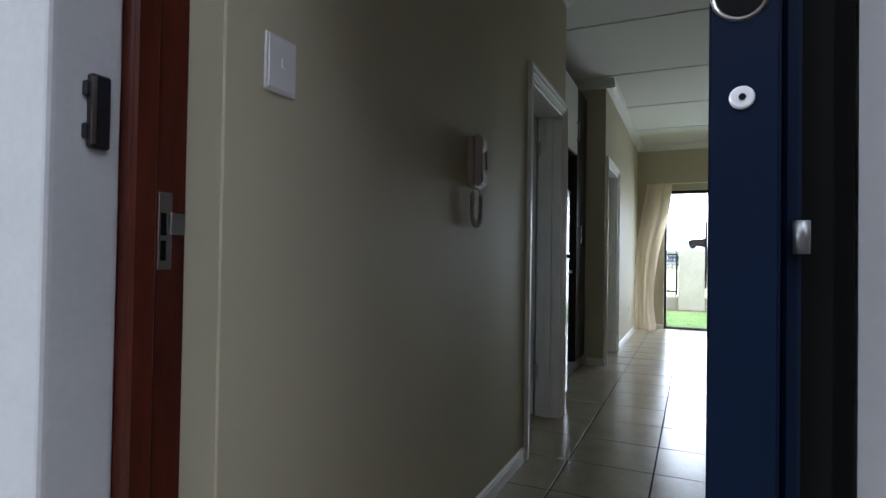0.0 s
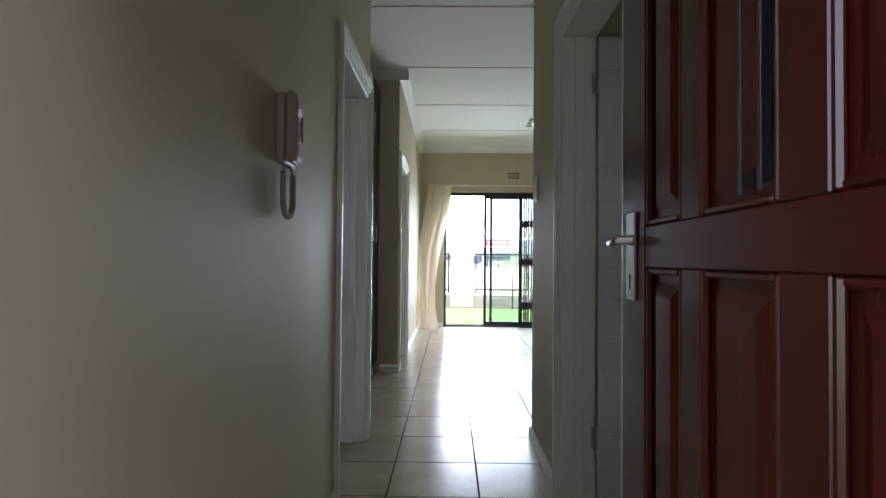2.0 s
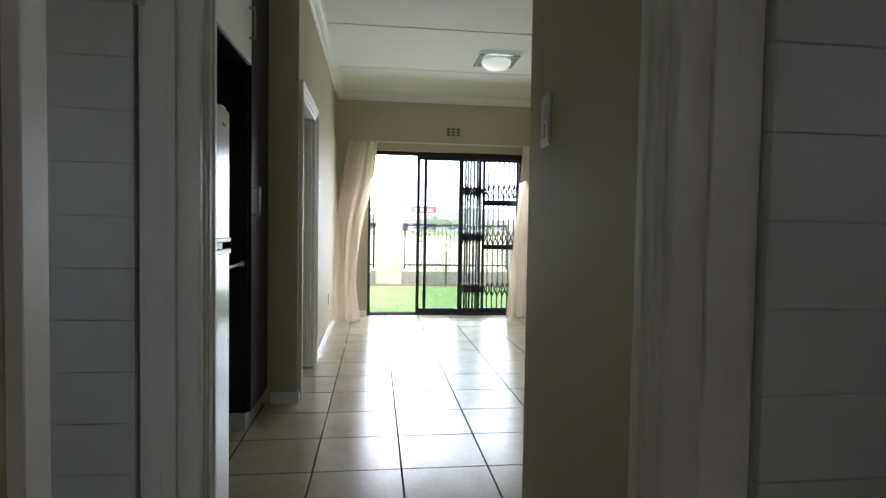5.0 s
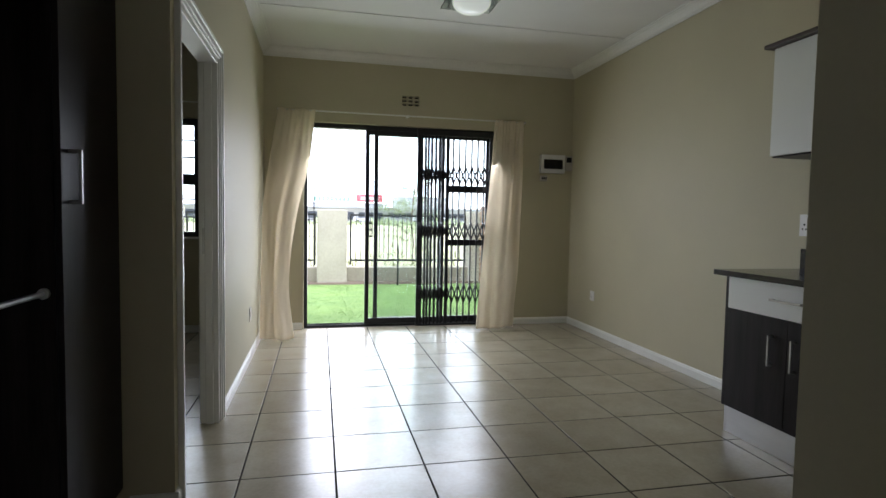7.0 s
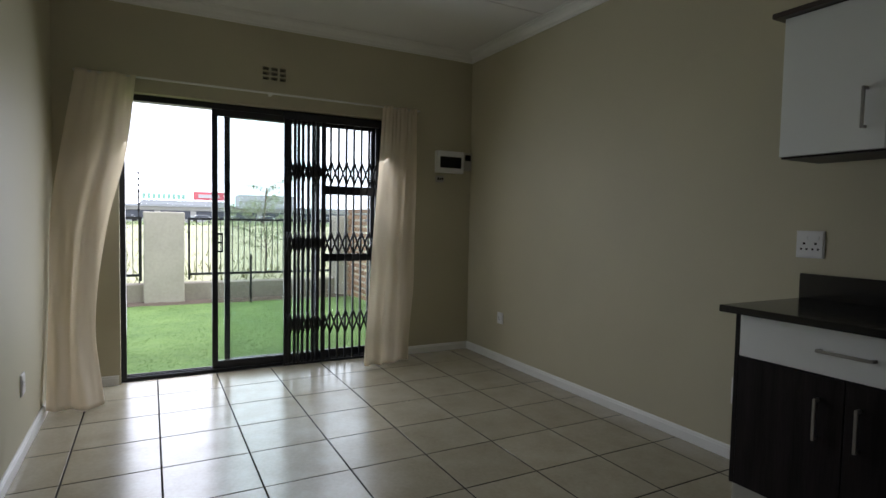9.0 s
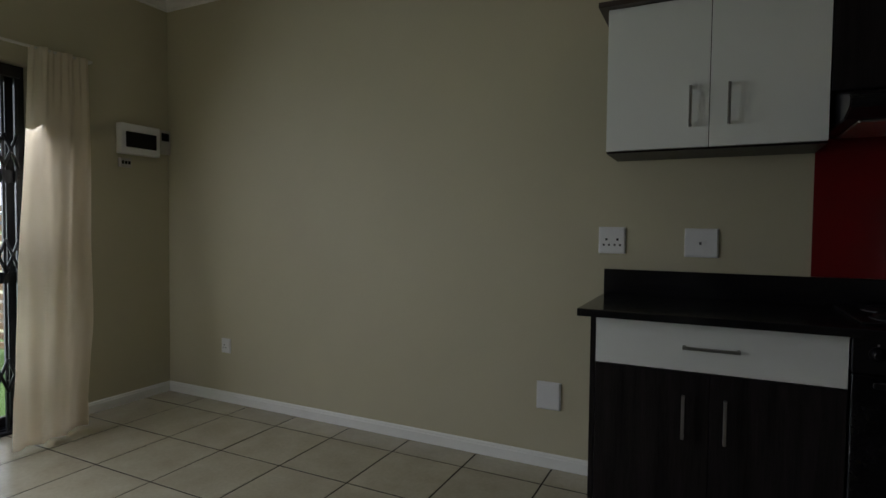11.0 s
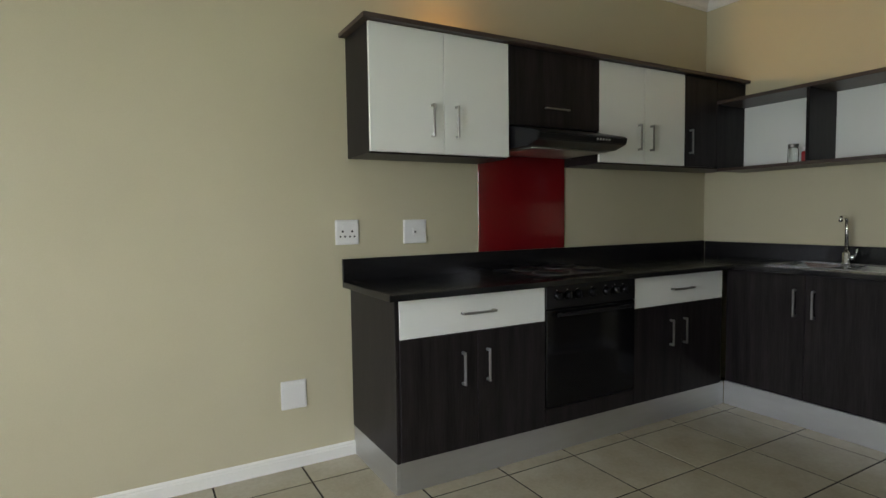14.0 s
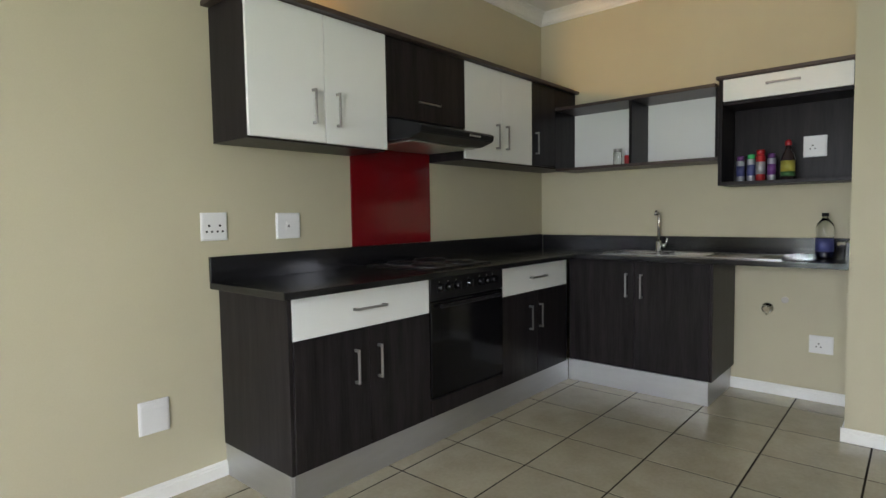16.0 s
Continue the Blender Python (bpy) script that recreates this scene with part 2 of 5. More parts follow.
def path_tube(bm, pts, r, n=8):
    pts = [Vector(p) for p in pts]
    rings = []
    for i, p in enumerate(pts):
        d = (pts[min(i + 1, len(pts) - 1)] - pts[max(i - 1, 0)]).normalized()
        q = d.to_track_quat("Z", "Y")
        rings.append([bm.verts.new(p + q @ Vector((r * math.cos(2 * math.pi * k / n), r * math.sin(2 * math.pi * k / n), 0))) for k in range(n)])
    for a, b in zip(rings, rings[1:]):
        for k in range(n):
            f = bm.faces.new((a[k], a[(k + 1) % n], b[(k + 1) % n], b[k]))
            f.smooth = True
    bm.faces.new(rings[0][::-1])
    bm.faces.new(rings[-1])


def prism(bm, outline, a, b, axis):
    """An outline of 2D points swept from a to b along an axis: X sweeps (y, z), Y sweeps (x, z), Z sweeps (x, y)."""
    def place(p, t):
        return {"X": (t, p[0], p[1]), "Y": (p[0], t, p[1]), "Z": (p[0], p[1], t)}[axis]
    lo = [bm.verts.new(place(p, a)) for p in outline]
    hi = [bm.verts.new(place(p, b)) for p in outline]
    k = len(outline)
    for i in range(k):
        bm.faces.new((lo[i], lo[(i + 1) % k], hi[(i + 1) % k], hi[i]))
    bm.faces.new(lo[::-1])
    bm.faces.new(hi)


def mesh_of(bm, name, material):
    bmesh.ops.recalc_face_normals(bm, faces=bm.faces)
    me = bpy.data.meshes.new(name)
    bm.to_mesh(me)
    bm.free()
    me.materials.append(material)
    return me


def part(name, bm, material, parent=None, label=""):
    ob = new(name, mesh_of(bm, name, material))
    if parent is not None:
        ob.parent = parent
        at = parent["base"]
        ob["base"] = list(at)
        if parent.parent is None:
            ob.matrix_parent_inverse = Matrix.Translation(-Vector(at))
    if label:
        ob["label"] = label
    return ob


def thing(name, base, label, category, group="", kind=""):
    ob = new(name)
    ob.empty_display_size = 0.1
    ob.location = base
    ob["base"] = list(base)
    return tagged(ob, label, category, group, kind)


def bx(name, dims, material, parent=None, bevel=0.0, label="", seg=1):
    bm = bmesh.new()
    box(bm, *dims, bevel, seg)
    return part(name, bm, material, parent, label)


def solid(name, boxes, material, label, category, kind="structure"):
    bm = bmesh.new()
    for b in boxes:
        box(bm, *b)
    ob = part(name, bm, material)
    ob["base"] = [0, 0, 0]
    return tagged(ob, label, category, "", kind)


# ---- plan ----
XL, XR, YF, YS = 0.20, 3.48, 8.98, 3.05      # left and right walls, far wall, sink wall
HX = 1.165                                  # right wall of the hall
H = 2.79
P = 0.41

# ---- structure ----
solid("wall_left", [(0.05, 0.60, 0, XL, 2.83, H), (0.05, 2.83, 1.99, XL, 3.60, H), (0.05, 3.60, 0, XL, 3.672, H), (0.115, 5.53, 0, XL, 5.645, H),
                    (0.115, 5.645, 1.99, XL, 6.485, H), (0.115, 6.485, 0, XL, YF, H), (-0.60, 3.61, 0, 0.05, 3.672, H), (-0.60, 5.53, 0, 0.115, 5.60, H)],
      PAINT, "cream painted plaster wall along the hall and living room", "wall")
solid("wall_recess_back", [(-0.70, 3.66, 0, -0.60, 5.60, H)], PAINT, "cream painted back of the fridge recess", "wall")
solid("wall_hall", [(HX, 0.68, 0, 1.30, 1.949, H), (HX, 1.949, 2.03, 1.30, 2.83, H), (HX, 2.83, 0, 1.30, 2.93, H)], PAINT,
      "cream painted partition wall between hall and kitchen", "wall")
solid("wall_nib", [(HX, 2.93, 0, 1.345, 3.668, H)], PAINT, "cream painted wall end between hall and sink", "wall")
solid("wall_sink", [(1.345, 2.93, 0, XR, YS, H)], PAINT, "cream painted kitchen wall behind the sink", "wall")
solid("wall_right", [(XR, 0.41, 0, XR + 0.17, 1.25, H), (XR, 1.25, 0, XR + 0.17, 1.62, 1.45), (XR, 1.25, 2.0, XR + 0.17, 1.62, H), (XR, 1.62, 0, XR + 0.17, YF + 0.22, H)], PAINT, "cream painted long kitchen and living room wall", "wall")
DX0, DX1, DZ = 0.585, 2.60, 2.10
WX0, WX1, WZ0, WZ1 = -0.97, -0.40, 0.93, 2.07
VX0, VX1, VZ0, VZ1 = 1.56, 1.756, 2.302, 2.415
FY = YF + 0.22
solid("wall_far", [(-3.2, YF, 0, WX0, FY, H), (WX0, YF, 0, WX1, FY, WZ0), (WX0, YF, WZ1, WX1, FY, H), (WX1, YF, 0, DX0, FY, H),
                   (DX0, YF, DZ, DX1, FY, VZ0), (DX0, YF, VZ0, VX0, FY, VZ1), (VX1, YF, VZ0, DX1, FY, VZ1), (DX0, YF, VZ1, DX1, FY, H), (DX1, YF, 0, XR, FY, H)],
      PAINT, "cream painted end wall with the sliding door opening", "wall")
solid("wall_front", [(-2.3, 0.453, 0, 0.049, 0.68, H), (1.086, 0.453, 0, XR, 0.68, H), (0.049, 0.453, 2.12, 1.086, 0.68, H)], PLASTER,
      "grey plastered entrance wall with the front door opening", "wall")
solid("wall_bedroom", [(-3.3, 5.50, 0, -3.2, FY, H), (-3.2, 5.48, 0, -0.7, 5.60, H)], PAINT, "cream painted bedroom walls", "wall")
solid("wall_bathroom", [(-2.3, 0.68, 0, -2.2, 0.95, H), (-2.3, 0.95, 0, -2.2, 1.60, 1.15), (-2.3, 0.95, 2.0, -2.2, 1.60, H), (-2.3, 1.60, 0, -2.2, 3.66, H), (-2.2, 3.58, 0, -0.6, 3.66, H)], PAINT, "cream painted walls of the side room", "wall")
solid("ceiling", [(-3.3, 0.41, H, XR + 0.17, FY, H + 0.06)] + [(-3.2, y - 0.022, H - 0.006, XR, y + 0.022, H) for y in (1.83, 3.03, 4.23, 5.43, 6.63, 7.84)],
      CEIL, "white board ceiling with flat cover strips", "ceiling")
# Unseen slab; its front edge is placed to trim sky light at the entrance
solid("roof", [(-3.9, -0.2, H + 0.10, XR + 0.6, FY + 0.35, H + 0.26)], SHOPR, "unseen roof slab over the flat, front edge set to trim light", "roof")


def cornice(bm, a, b, inward):
    """A stepped cove between wall and ceiling along a wall line from a to b."""
    s = 0.082
    prof = [(0.0, 0.0), (0.010, 0.0), (0.012, 0.014), (0.020, 0.018), (0.030, 0.040), (0.052, 0.060), (0.062, 0.064), (0.066, 0.072), (0.080, 0.074), (s, s), (0, s)]
    z0 = H - s
    if a[0] == b[0]:
        prism(bm, [(a[0] + inward * d, z0 + h) for d, h in prof], a[1], b[1], "Y")
    else:
        prism(bm, [(a[1] + inward * d, z0 + h) for d, h in prof], a[0], b[0], "X")


bm = bmesh.new()
for a, b, s in (((XL, 5.53), (XL, YF), 1), ((XL, 0.68), (XL, 3.672), 1), ((XL, YF), (XR, YF), -1), ((XR, YS), (XR, YF), -1), ((1.345, YS), (XR, YS), 1),
                ((-0.6, 5.53), (XL + 0.085, 5.53), -1), ((-0.6, 3.72), (-0.6, 5.53), 1), ((HX, 0.68), (HX, 3.76), -1), ((1.345, YS), (1.345, 3.76), 1), ((HX - 0.08, 3.668), (1.425, 3.668), 1)):
    cornice(bm, a, b, s)
tagged(part("cornice", bm, TRIM), "white moulded plaster cornice round the ceiling", "cornice", "", "structure")


def skirting(bm, a, b, inward, h=0.070):
    prof = [(0, 0), (0.015, 0), (0.015, h * 0.72), (0.011, h * 0.80), (0.011, h * 0.88), (0.005, h), (0, h)]
    if a[0] == b[0]:
        prism(bm, [(a[0] + inward * d, z) for d, z in prof], a[1], b[1], "Y")
    else:
        prism(bm, [(a[1] + inward * d, z) for d, z in prof], a[0], b[0], "X")


bm = bmesh.new()
for a, b, s in (((XL, 0.757), (XL, 2.765), 1), ((0.04, 5.53), (XL + 0.015, 5.53), -1), ((XL, 5.53), (XL, 5.578), 1), ((XL, 6.55), (XL, YF), 1),
                ((XL, YF), (DX0 - 0.01, YF), -1), ((DX1 + 0.01, YF), (XR, YF), -1), ((XR, 5.86), (XR, YF), -1), ((1.345, YS), (2.03, YS), 1),
                ((HX, 2.895), (HX, 3.668), -1), ((HX - 0.015, 3.668), (1.36, 3.668), 1), ((1.345, YS + 0.015), (1.345, 3.668), 1), ((HX, 0.69), (HX, 1.883), -1), ((-0.70, YF), (0.115, YF), -1), ((-3.2, YF), (-0.70, YF), -1)):
    skirting(bm, a, b, s)
tagged(part("baseboard", bm, TRIM), "white moulded skirting along the walls", "skirting", "", "structure")
bx("trim", (XL - 0.001, 0.748, 0, XL + 0.006, 0.760, 2.2), PAINT, None, 0.002)
tagged(bpy.data.objects["trim"], "thin painted plaster ridge beside the front door frame", "trim", "", "structure")


# ---- inner doors ----
def architrave(name, parent, x, face, y0, y1, top):
    """Door trim on a wall face at x, two moulded steps, with head and two legs."""
    bm = bmesh.new()
    for w0, w1, d in ((0.0, 0.060, 0.012), (0.018, 0.062, 0.018), (0.046, 0.065, 0.024)):
        xa, xb = sorted((x, x + face * d))
        box(bm, xa, y0 - w1, 0, xb, y0 - w0, top + w1, 0.002)
        box(bm, xa, y1 + w0, 0, xb, y1 + w1, top + w1, 0.002)
        box(bm, xa, y0 - w0, top + w0, xb, y1 + w0, top + w1, 0.002)
    return part(name, bm, TRIM, parent)


def door_set(name, label, xw0, xw1, y0, y1, top, leaf, hinge_y, direction):
    d = thing(name, (xw0, y0, 0), label, "door", "", "structure")
    bm = bmesh.new()
    lo, hi = xw0 - 0.006, xw1 + 0.006
    box(bm, lo, y0, 0, hi, y0 + 0.03, top, 0.003)
    box(bm, lo, y1 - 0.03, 0, hi, y1, top, 0.003)
    box(bm, lo, y0 + 0.03, top - 0.03, hi, y1 - 0.03, top, 0.003)
    for yy in (y0 + 0.03, y1 - 0.042):
        box(bm, (lo + hi) / 2 - 0.02, yy, 0, (lo + hi) / 2 + 0.02, yy + 0.012, top - 0.03, 0.002)
    part("door_frame", bm, TRIM, d)
    architrave("architrave", d, xw1, 1, y0, y1, top)
    architrave("architrave", d, xw0, -1, y0, y1, top)
    if leaf:
        xh = xw0 - 0.012 if direction < 0 else xw1 + 0.012
        x0, x1 = sorted((xh, xh + direction * 0.76))
        bm = bmesh.new()
        zs = [0.012 + 0.142 * k for k in range(15)] + [top - 0.036]
        for za, zb in zip(zs, zs[1:]):
            box(bm, x0, hinge_y, za + 0.0005, x1, hinge_y + 0.04, zb - 0.0005, 0.0016)
        box(bm, x0 + 0.003, hinge_y + 0.004, 0.013, x1 - 0.003, hinge_y + 0.036, top - 0.037)
        lf = part("door_leaf", bm, DOORW, d, "white door leaf with horizontal grooves, standing open")
        for z in (0.25, top - 0.28):
            bm = bmesh.new()
            tube(bm, (xh - direction * 0.006, hinge_y - 0.006, z), (xh - direction * 0.006, hinge_y - 0.006, z + 0.09), 0.006)
            box(bm, min(xh, xh - direction * 0.03), hinge_y - 0.006, z, max(xh, xh - direction * 0.03), hinge_y - 0.002, z + 0.09)
            part("hinge", bm, STEEL, lf)
        xk = xh + direction * 0.70
        bm = bmesh.new()
        box(bm, xk - 0.02, hinge_y - 0.006, 0.95, xk + 0.02, hinge_y - 0.0005, 1.13, 0.002)
        tube(bm, (xk, hinge_y - 0.006, 1.07), (xk, hinge_y - 0.045, 1.07), 0.009)
        tube(bm, (xk, hinge_y - 0.042, 1.07), (xk - direction * 0.11, hinge_y - 0.042, 1.065), 0.009)
        part("door_handle", bm, CHROME, lf)
    return d


door_set("door_1", "white panelled side room door standing open off the hall", 0.05, XL, 2.83, 3.60, 1.99, True, 3.558, -1)
door_set("door_2", "white grooved door standing open off the hall", HX, 1.30, 1.949, 2.83, 2.03, True, 2.785, 1)
bd = door_set("door_3", "white painted doorway frame to the bedroom", 0.115, XL, 5.645, 6.485, 1.99, False, 0, 0)
bm = bmesh.new()
box(bm, 0.125, 6.449, 0.94, 0.148, 6.4545, 1.08, 0.001)
box(bm, 0.132, 6.447, 0.97, 0.141, 6.450, 1.03)
part("strike_plate", bm, STEEL, bd, "small steel strike plate")


# ---- entrance ----
fr = thing("door_4", (0.63, 0.55, 0), "varnished red mahogany front door standing open against the hall wall", "door", "", "structure")
bm = bmesh.new()
box(bm, XL - 0.01, 0.558, 0, XL + 0.018, 0.662, 2.12, 0.004)
box(bm, 1.039, 0.559, 0, 1.087, 0.622, 2.12, 0.003)
box(bm, 1.060, 0.622, 0, 1.087, 0.662, 2.12, 0.003)
box(bm, XL - 0.01, 0.558, 2.08, 1.087, 0.662, 2.14, 0.004)
box(bm, XL + 0.018, 0.558, 0, XL + 0.028, 0.600, 2.08, 0.004)
part("door_frame", bm, MAHOGF, fr, "red-brown varnished timber frame")
LX0, LX1, LY0, LY1 = 1.018, 1.056, 0.637, 1.515
bm = bmesh.new()
CO = ((0.752, 0.914), (0.990, 1.170), (1.231, 1.383))
box(bm, LX0, LY0 + 0.0015, 0.01, LX1, CO[0][0], 2.04, 0.003)
box(bm, LX0, CO[2][1], 0.01, LX1, LY1, 2.04, 0.003)
for z0, z1 in ((0.01, 0.24), (1.026, 1.095), (1.90, 2.04)):
    box(bm, LX0 + 0.0004, CO[0][0], z0, LX1 - 0.0004, CO[2][1], z1, 0.002)
for z0, z1 in ((0.24, 1.026), (1.095, 1.90)):
    for y0, y1 in ((CO[0][1], CO[1][0]), (CO[1][1], CO[2][0])):
        box(bm, LX0 + 0.0008, y0, z0, LX1 - 0.0008, y1, z1, 0.002)
leaf = part("door_leaf", bm, MAHOG, fr, "red mahogany leaf with raised panels")
bx("leaf_edge", (LX0 + 0.001, LY0, 0.011, LX1 - 0.001, LY0 + 0.0014, 2.039), MAHOGE, leaf)
for z0, z1 in ((0.24, 1.026), (1.095, 1.90)):
    for k, (y0, y1) in enumerate(CO):
        bm = bmesh.new()
        xm = (LX0 + LX1) / 2
        box(bm, xm - 0.007, y0, z0, xm + 0.007, y1, z1)
        for s in (-1, 1):
            xa = xm + s * 0.007
            xb = xm + s * 0.0165
            i0, i1 = 0.024, 0.046
            o = [(xa, y0 + i0, z0 + i0), (xa, y1 - i0, z0 + i0), (xa, y1 - i0, z1 - i0), (xa, y0 + i0, z1 - i0)]
            q = [(xb, y0 + i1, z0 + i1), (xb, y1 - i1, z0 + i1), (xb, y1 - i1, z1 - i1), (xb, y0 + i1, z1 - i1)]
            ov, qv = [bm.verts.new(v) for v in o], [bm.verts.new(v) for v in q]
            for i in range(4):
                bm.faces.new((ov[i], ov[(i + 1) % 4], qv[(i + 1) % 4], qv[i]))
            bm.faces.new(qv)
            g = 0.012
            for d in ((y0, z0, y0 + g, z1), (y1 - g, z0, y1, z1), (y0 + g, z0, y1 - g, z0 + g), (y0 + g, z1 - g, y1 - g, z1)):
                box(bm, min(xa, xa + s * 0.011), d[0], d[1], max(xa, xa + s * 0.011), d[2], d[3], 0.004)
        part("panel", bm, MAHOG, leaf)
bx("dark_slot", (LX0 + 0.004, 1.008, 1.122, LX0 + 0.012, 1.070, 1.872), BLACKG, leaf, 0.001, "narrow dark slot in the middle panel")
for y in (1.027, 1.069):
    bx("slot_bead", (LX0 + 0.0015, y - 0.004, 1.112, LX0 + 0.0045, y + 0.004, 1.880), BLACKM, leaf, 0.0008)
for s, xf in ((-1, LX0), (1, LX1)):
    bm = bmesh.new()
    x0, x1 = sorted((xf + s * 0.0005, xf + s * 0.005))
    box(bm, x0, 1.424, 0.966, x1, 1.474, 1.124, 0.002)
    h = part("door_handle", bm, HANDLEM, leaf, "satin steel lever handle on a long plate")
    bm = bmesh.new()
    lathe(bm, (xf + s * 0.005, 1.436, 1.074), [(0.0105, 0.0), (0.0105, s * 0.003), (0.0085, s * 0.006), (0.0078, s * 0.030), (0.006, s * 0.034)], 16, "X")
    path_tube(bm, [(xf + s * 0.032, 1.430, 1.074), (xf + s * 0.034, 1.440, 1.0745), (xf + s * 0.034, 1.455, 1.071), (xf + s * 0.033, 1.470, 1.068), (xf + s * 0.032, 1.485, 1.069), (xf + s * 0.030, 1.495, 1.073), (xf + s * 0.028, 1.499, 1.075)], 0.0068, 12)
    part("lever", bm, HANDLEM, h, "curved satin lever")
    bm = bmesh.new()
    xk0, xk1 = sorted((xf + s * 0.0045, xf + s * 0.0056))
    box(bm, xk0, 1.447, 0.985, xk1, 1.453, 1.006)
    lathe(bm, (xk0, 1.450, 1.008), [(0.0052, 0.0), (0.0052, 0.0011)], 14, "X")
    part("keyhole", bm, HOLE_SHADE, h)
for ob in [leaf] + list(leaf.children_recursive):
    for v in ob.data.vertices:
        v.co.x -= 0.0205 * (LY1 - v.co.y)
bm = bmesh.new()
box(bm, XL + 0.018, 0.607, 1.004, XL + 0.021, 0.632, 1.127, 0.0008)
box(bm, XL + 0.021, 0.622, 1.060, XL + 0.030, 0.650, 1.094, 0.001)
part("strike_plate", bm, STEEL, fr, "steel strike plate with bent lip")
bm = bmesh.new()
box(bm, XL + 0.0208, 0.611, 1.058, XL + 0.0214, 0.621, 1.094)
box(bm, XL + 0.0208, 0.611, 1.018, XL + 0.0214, 0.621, 1.050)
part("latch_slot", bm, HOLE_SHADE, fr)

bm = bmesh.new()
box(bm, 0.050, 0.452, 0, XL, 0.5575, 2.12, 0.010, 3)
box(bm, 0.052, 0.5585, 0, XL - 0.011, 0.599, 2.12)
prism(bm, [(1.026, 0.501), (1.0385, 0.558), (1.087, 0.558), (1.087, 0.501)], 0, 2.12, "Z")
tagged(part("wall_reveal", bm, PLASTER), "grey plastered reveals beside the front door", "wall", "", "structure")

gk = thing("gate_lock_keep", (XL, 0.52, 1.2), "dark steel lock keep screwed to the plastered reveal", "gate lock")
bm = bmesh.new()
box(bm, XL, 0.502, 1.178, XL + 0.013, 0.532, 1.284, 0.003)
for z in (1.190, 1.250):
    box(bm, XL + 0.001, 0.495, z, XL + 0.011, 0.503, z + 0.022, 0.002)
part("keep_body", bm, BLACKM, gk)
bx("wear_edge", (XL + 0.013, 0.502, 1.183, XL + 0.0142, 0.509, 1.279), STEEL, gk)

gf = thing("security_gate_frame", (1.01, 0.31, 0), "navy blue painted steel gate post beside the front door", "gate post")
bm = bmesh.new()
prism(bm, [(0.993, 0.351), (1.029, 0.351), (1.036, 0.443), (1.014, 0.443)], 0, 2.3, "Z")
bmesh.ops.bevel(bm, geom=bm.edges[:], offset=0.002, segments=3, affect="EDGES")
post = part("post", bm, BLUE, gf)
bm = bmesh.new()
box(bm, 1.031, 0.360, 0, 1.040, 0.443, 2.3, 0.002)
part("back_flange", bm, BLUE, gf)
bm = bmesh.new()
lathe(bm, (1.01, 0.3515, 1.1214), [(0.0057, -0.0024), (0.0066, -0.0006), (0.0066, 0.001)], 18, "Y")
part("bolt", bm, ZINC, post, "shiny countersunk bolt head")
bm = bmesh.new()
tube(bm, (1.01, 0.3486, 1.1214), (1.01, 0.3494, 1.1214), 0.0020, 6)
part("bolt_socket", bm, HOLE_SHADE, post)
bm = bmesh.new()
lathe(bm, (1.009, 0.3508, 1.1795), [(0.0130, -0.001), (0.0155, 0.0)], 22, "Y")
part("lock_hole_rim", bm, STEEL, post)
bm = bmesh.new()
lathe(bm, (1.009, 0.3492, 1.1795), [(0.0127, -0.001), (0.0127, 0.0005)], 22, "Y")
part("lock_hole", bm, HOLE_SHADE, post)
bm = bmesh.new()
tube(bm, (1.0394, 0.357, 1.0350), (1.0394, 0.357, 1.0530), 0.0042)
part("hinge_pin", bm, DSTEEL, gf)
# Near-black boxes paint the deep shade between gate post and wall
bx("gate_flap", (1.041, 0.370, 0, 1.056, 0.4525, 2.3), HOLE_SHADE, gf)
bx("dark_gap_strip", (1.0265, 0.453, 0, 1.084, 0.4995, 2.3), HOLE_SHADE, gf)


# ---- plates, switches and small wall fittings ----
def plate(name, label, face, c, w, h, marks, material=PLASTIC, group=""):
    """A bevelled wall plate at c on a wall facing -x (W), +x (E), +y (N) or -y (S); marks: (u, v, w, h, material) on its face."""
    t = thing(name, c, label, "wall plate", group)

    def slab(bm, u0, v0, u1, v1, d0, d1, bev=0.0):
        x, y, z = c
        if face in "WE":
            s = -1 if face == "W" else 1
            xa, xb = sorted((x + s * d0, x + s * d1))
            box(bm, xa, y + u0, z + v0, xb, y + u1, z + v1, bev)
        else:
            s = 1 if face == "N" else -1
            ya, yb = sorted((y + s * d0, y + s * d1))
            box(bm, x + u0, ya, z + v0, x + u1, yb, z + v1, bev)
    bm = bmesh.new()
    slab(bm, -w / 2, -h / 2, w / 2, h / 2, 0.0005, 0.007, 0.002)
    slab(bm, -w / 2 + 0.006, -h / 2 + 0.006, w / 2 - 0.006, h / 2 - 0.006, 0.006, 0.010, 0.0015)
    body = part("plate_body", bm, material, t)
    for nm, u, v, mw, mh, m, d in marks:
        bm = bmesh.new()
        slab(bm, u - mw / 2, v - mh / 2, u + mw / 2, v + mh / 2, 0.0095, 0.0102 + d, 0.0004 if d > 0.001 else 0)
        part(nm, bm, m, t)
    return t


def socket_marks(sgn=1):
    out = []
    for o in (-0.025, 0.025):
        out += [("earth_hole", o, 0.004, 0.010, 0.010, HOLE_SHADE, 0), ("live_hole", o - 0.012, -0.022, 0.009, 0.009, HOLE_SHADE, 0), ("neutral_hole", o + 0.012, -0.022, 0.009, 0.009, HOLE_SHADE, 0),
                ("switch_rocker", o - 0.008, 0.030, 0.014, 0.018, PLASTIC, 0.003)]
    return out


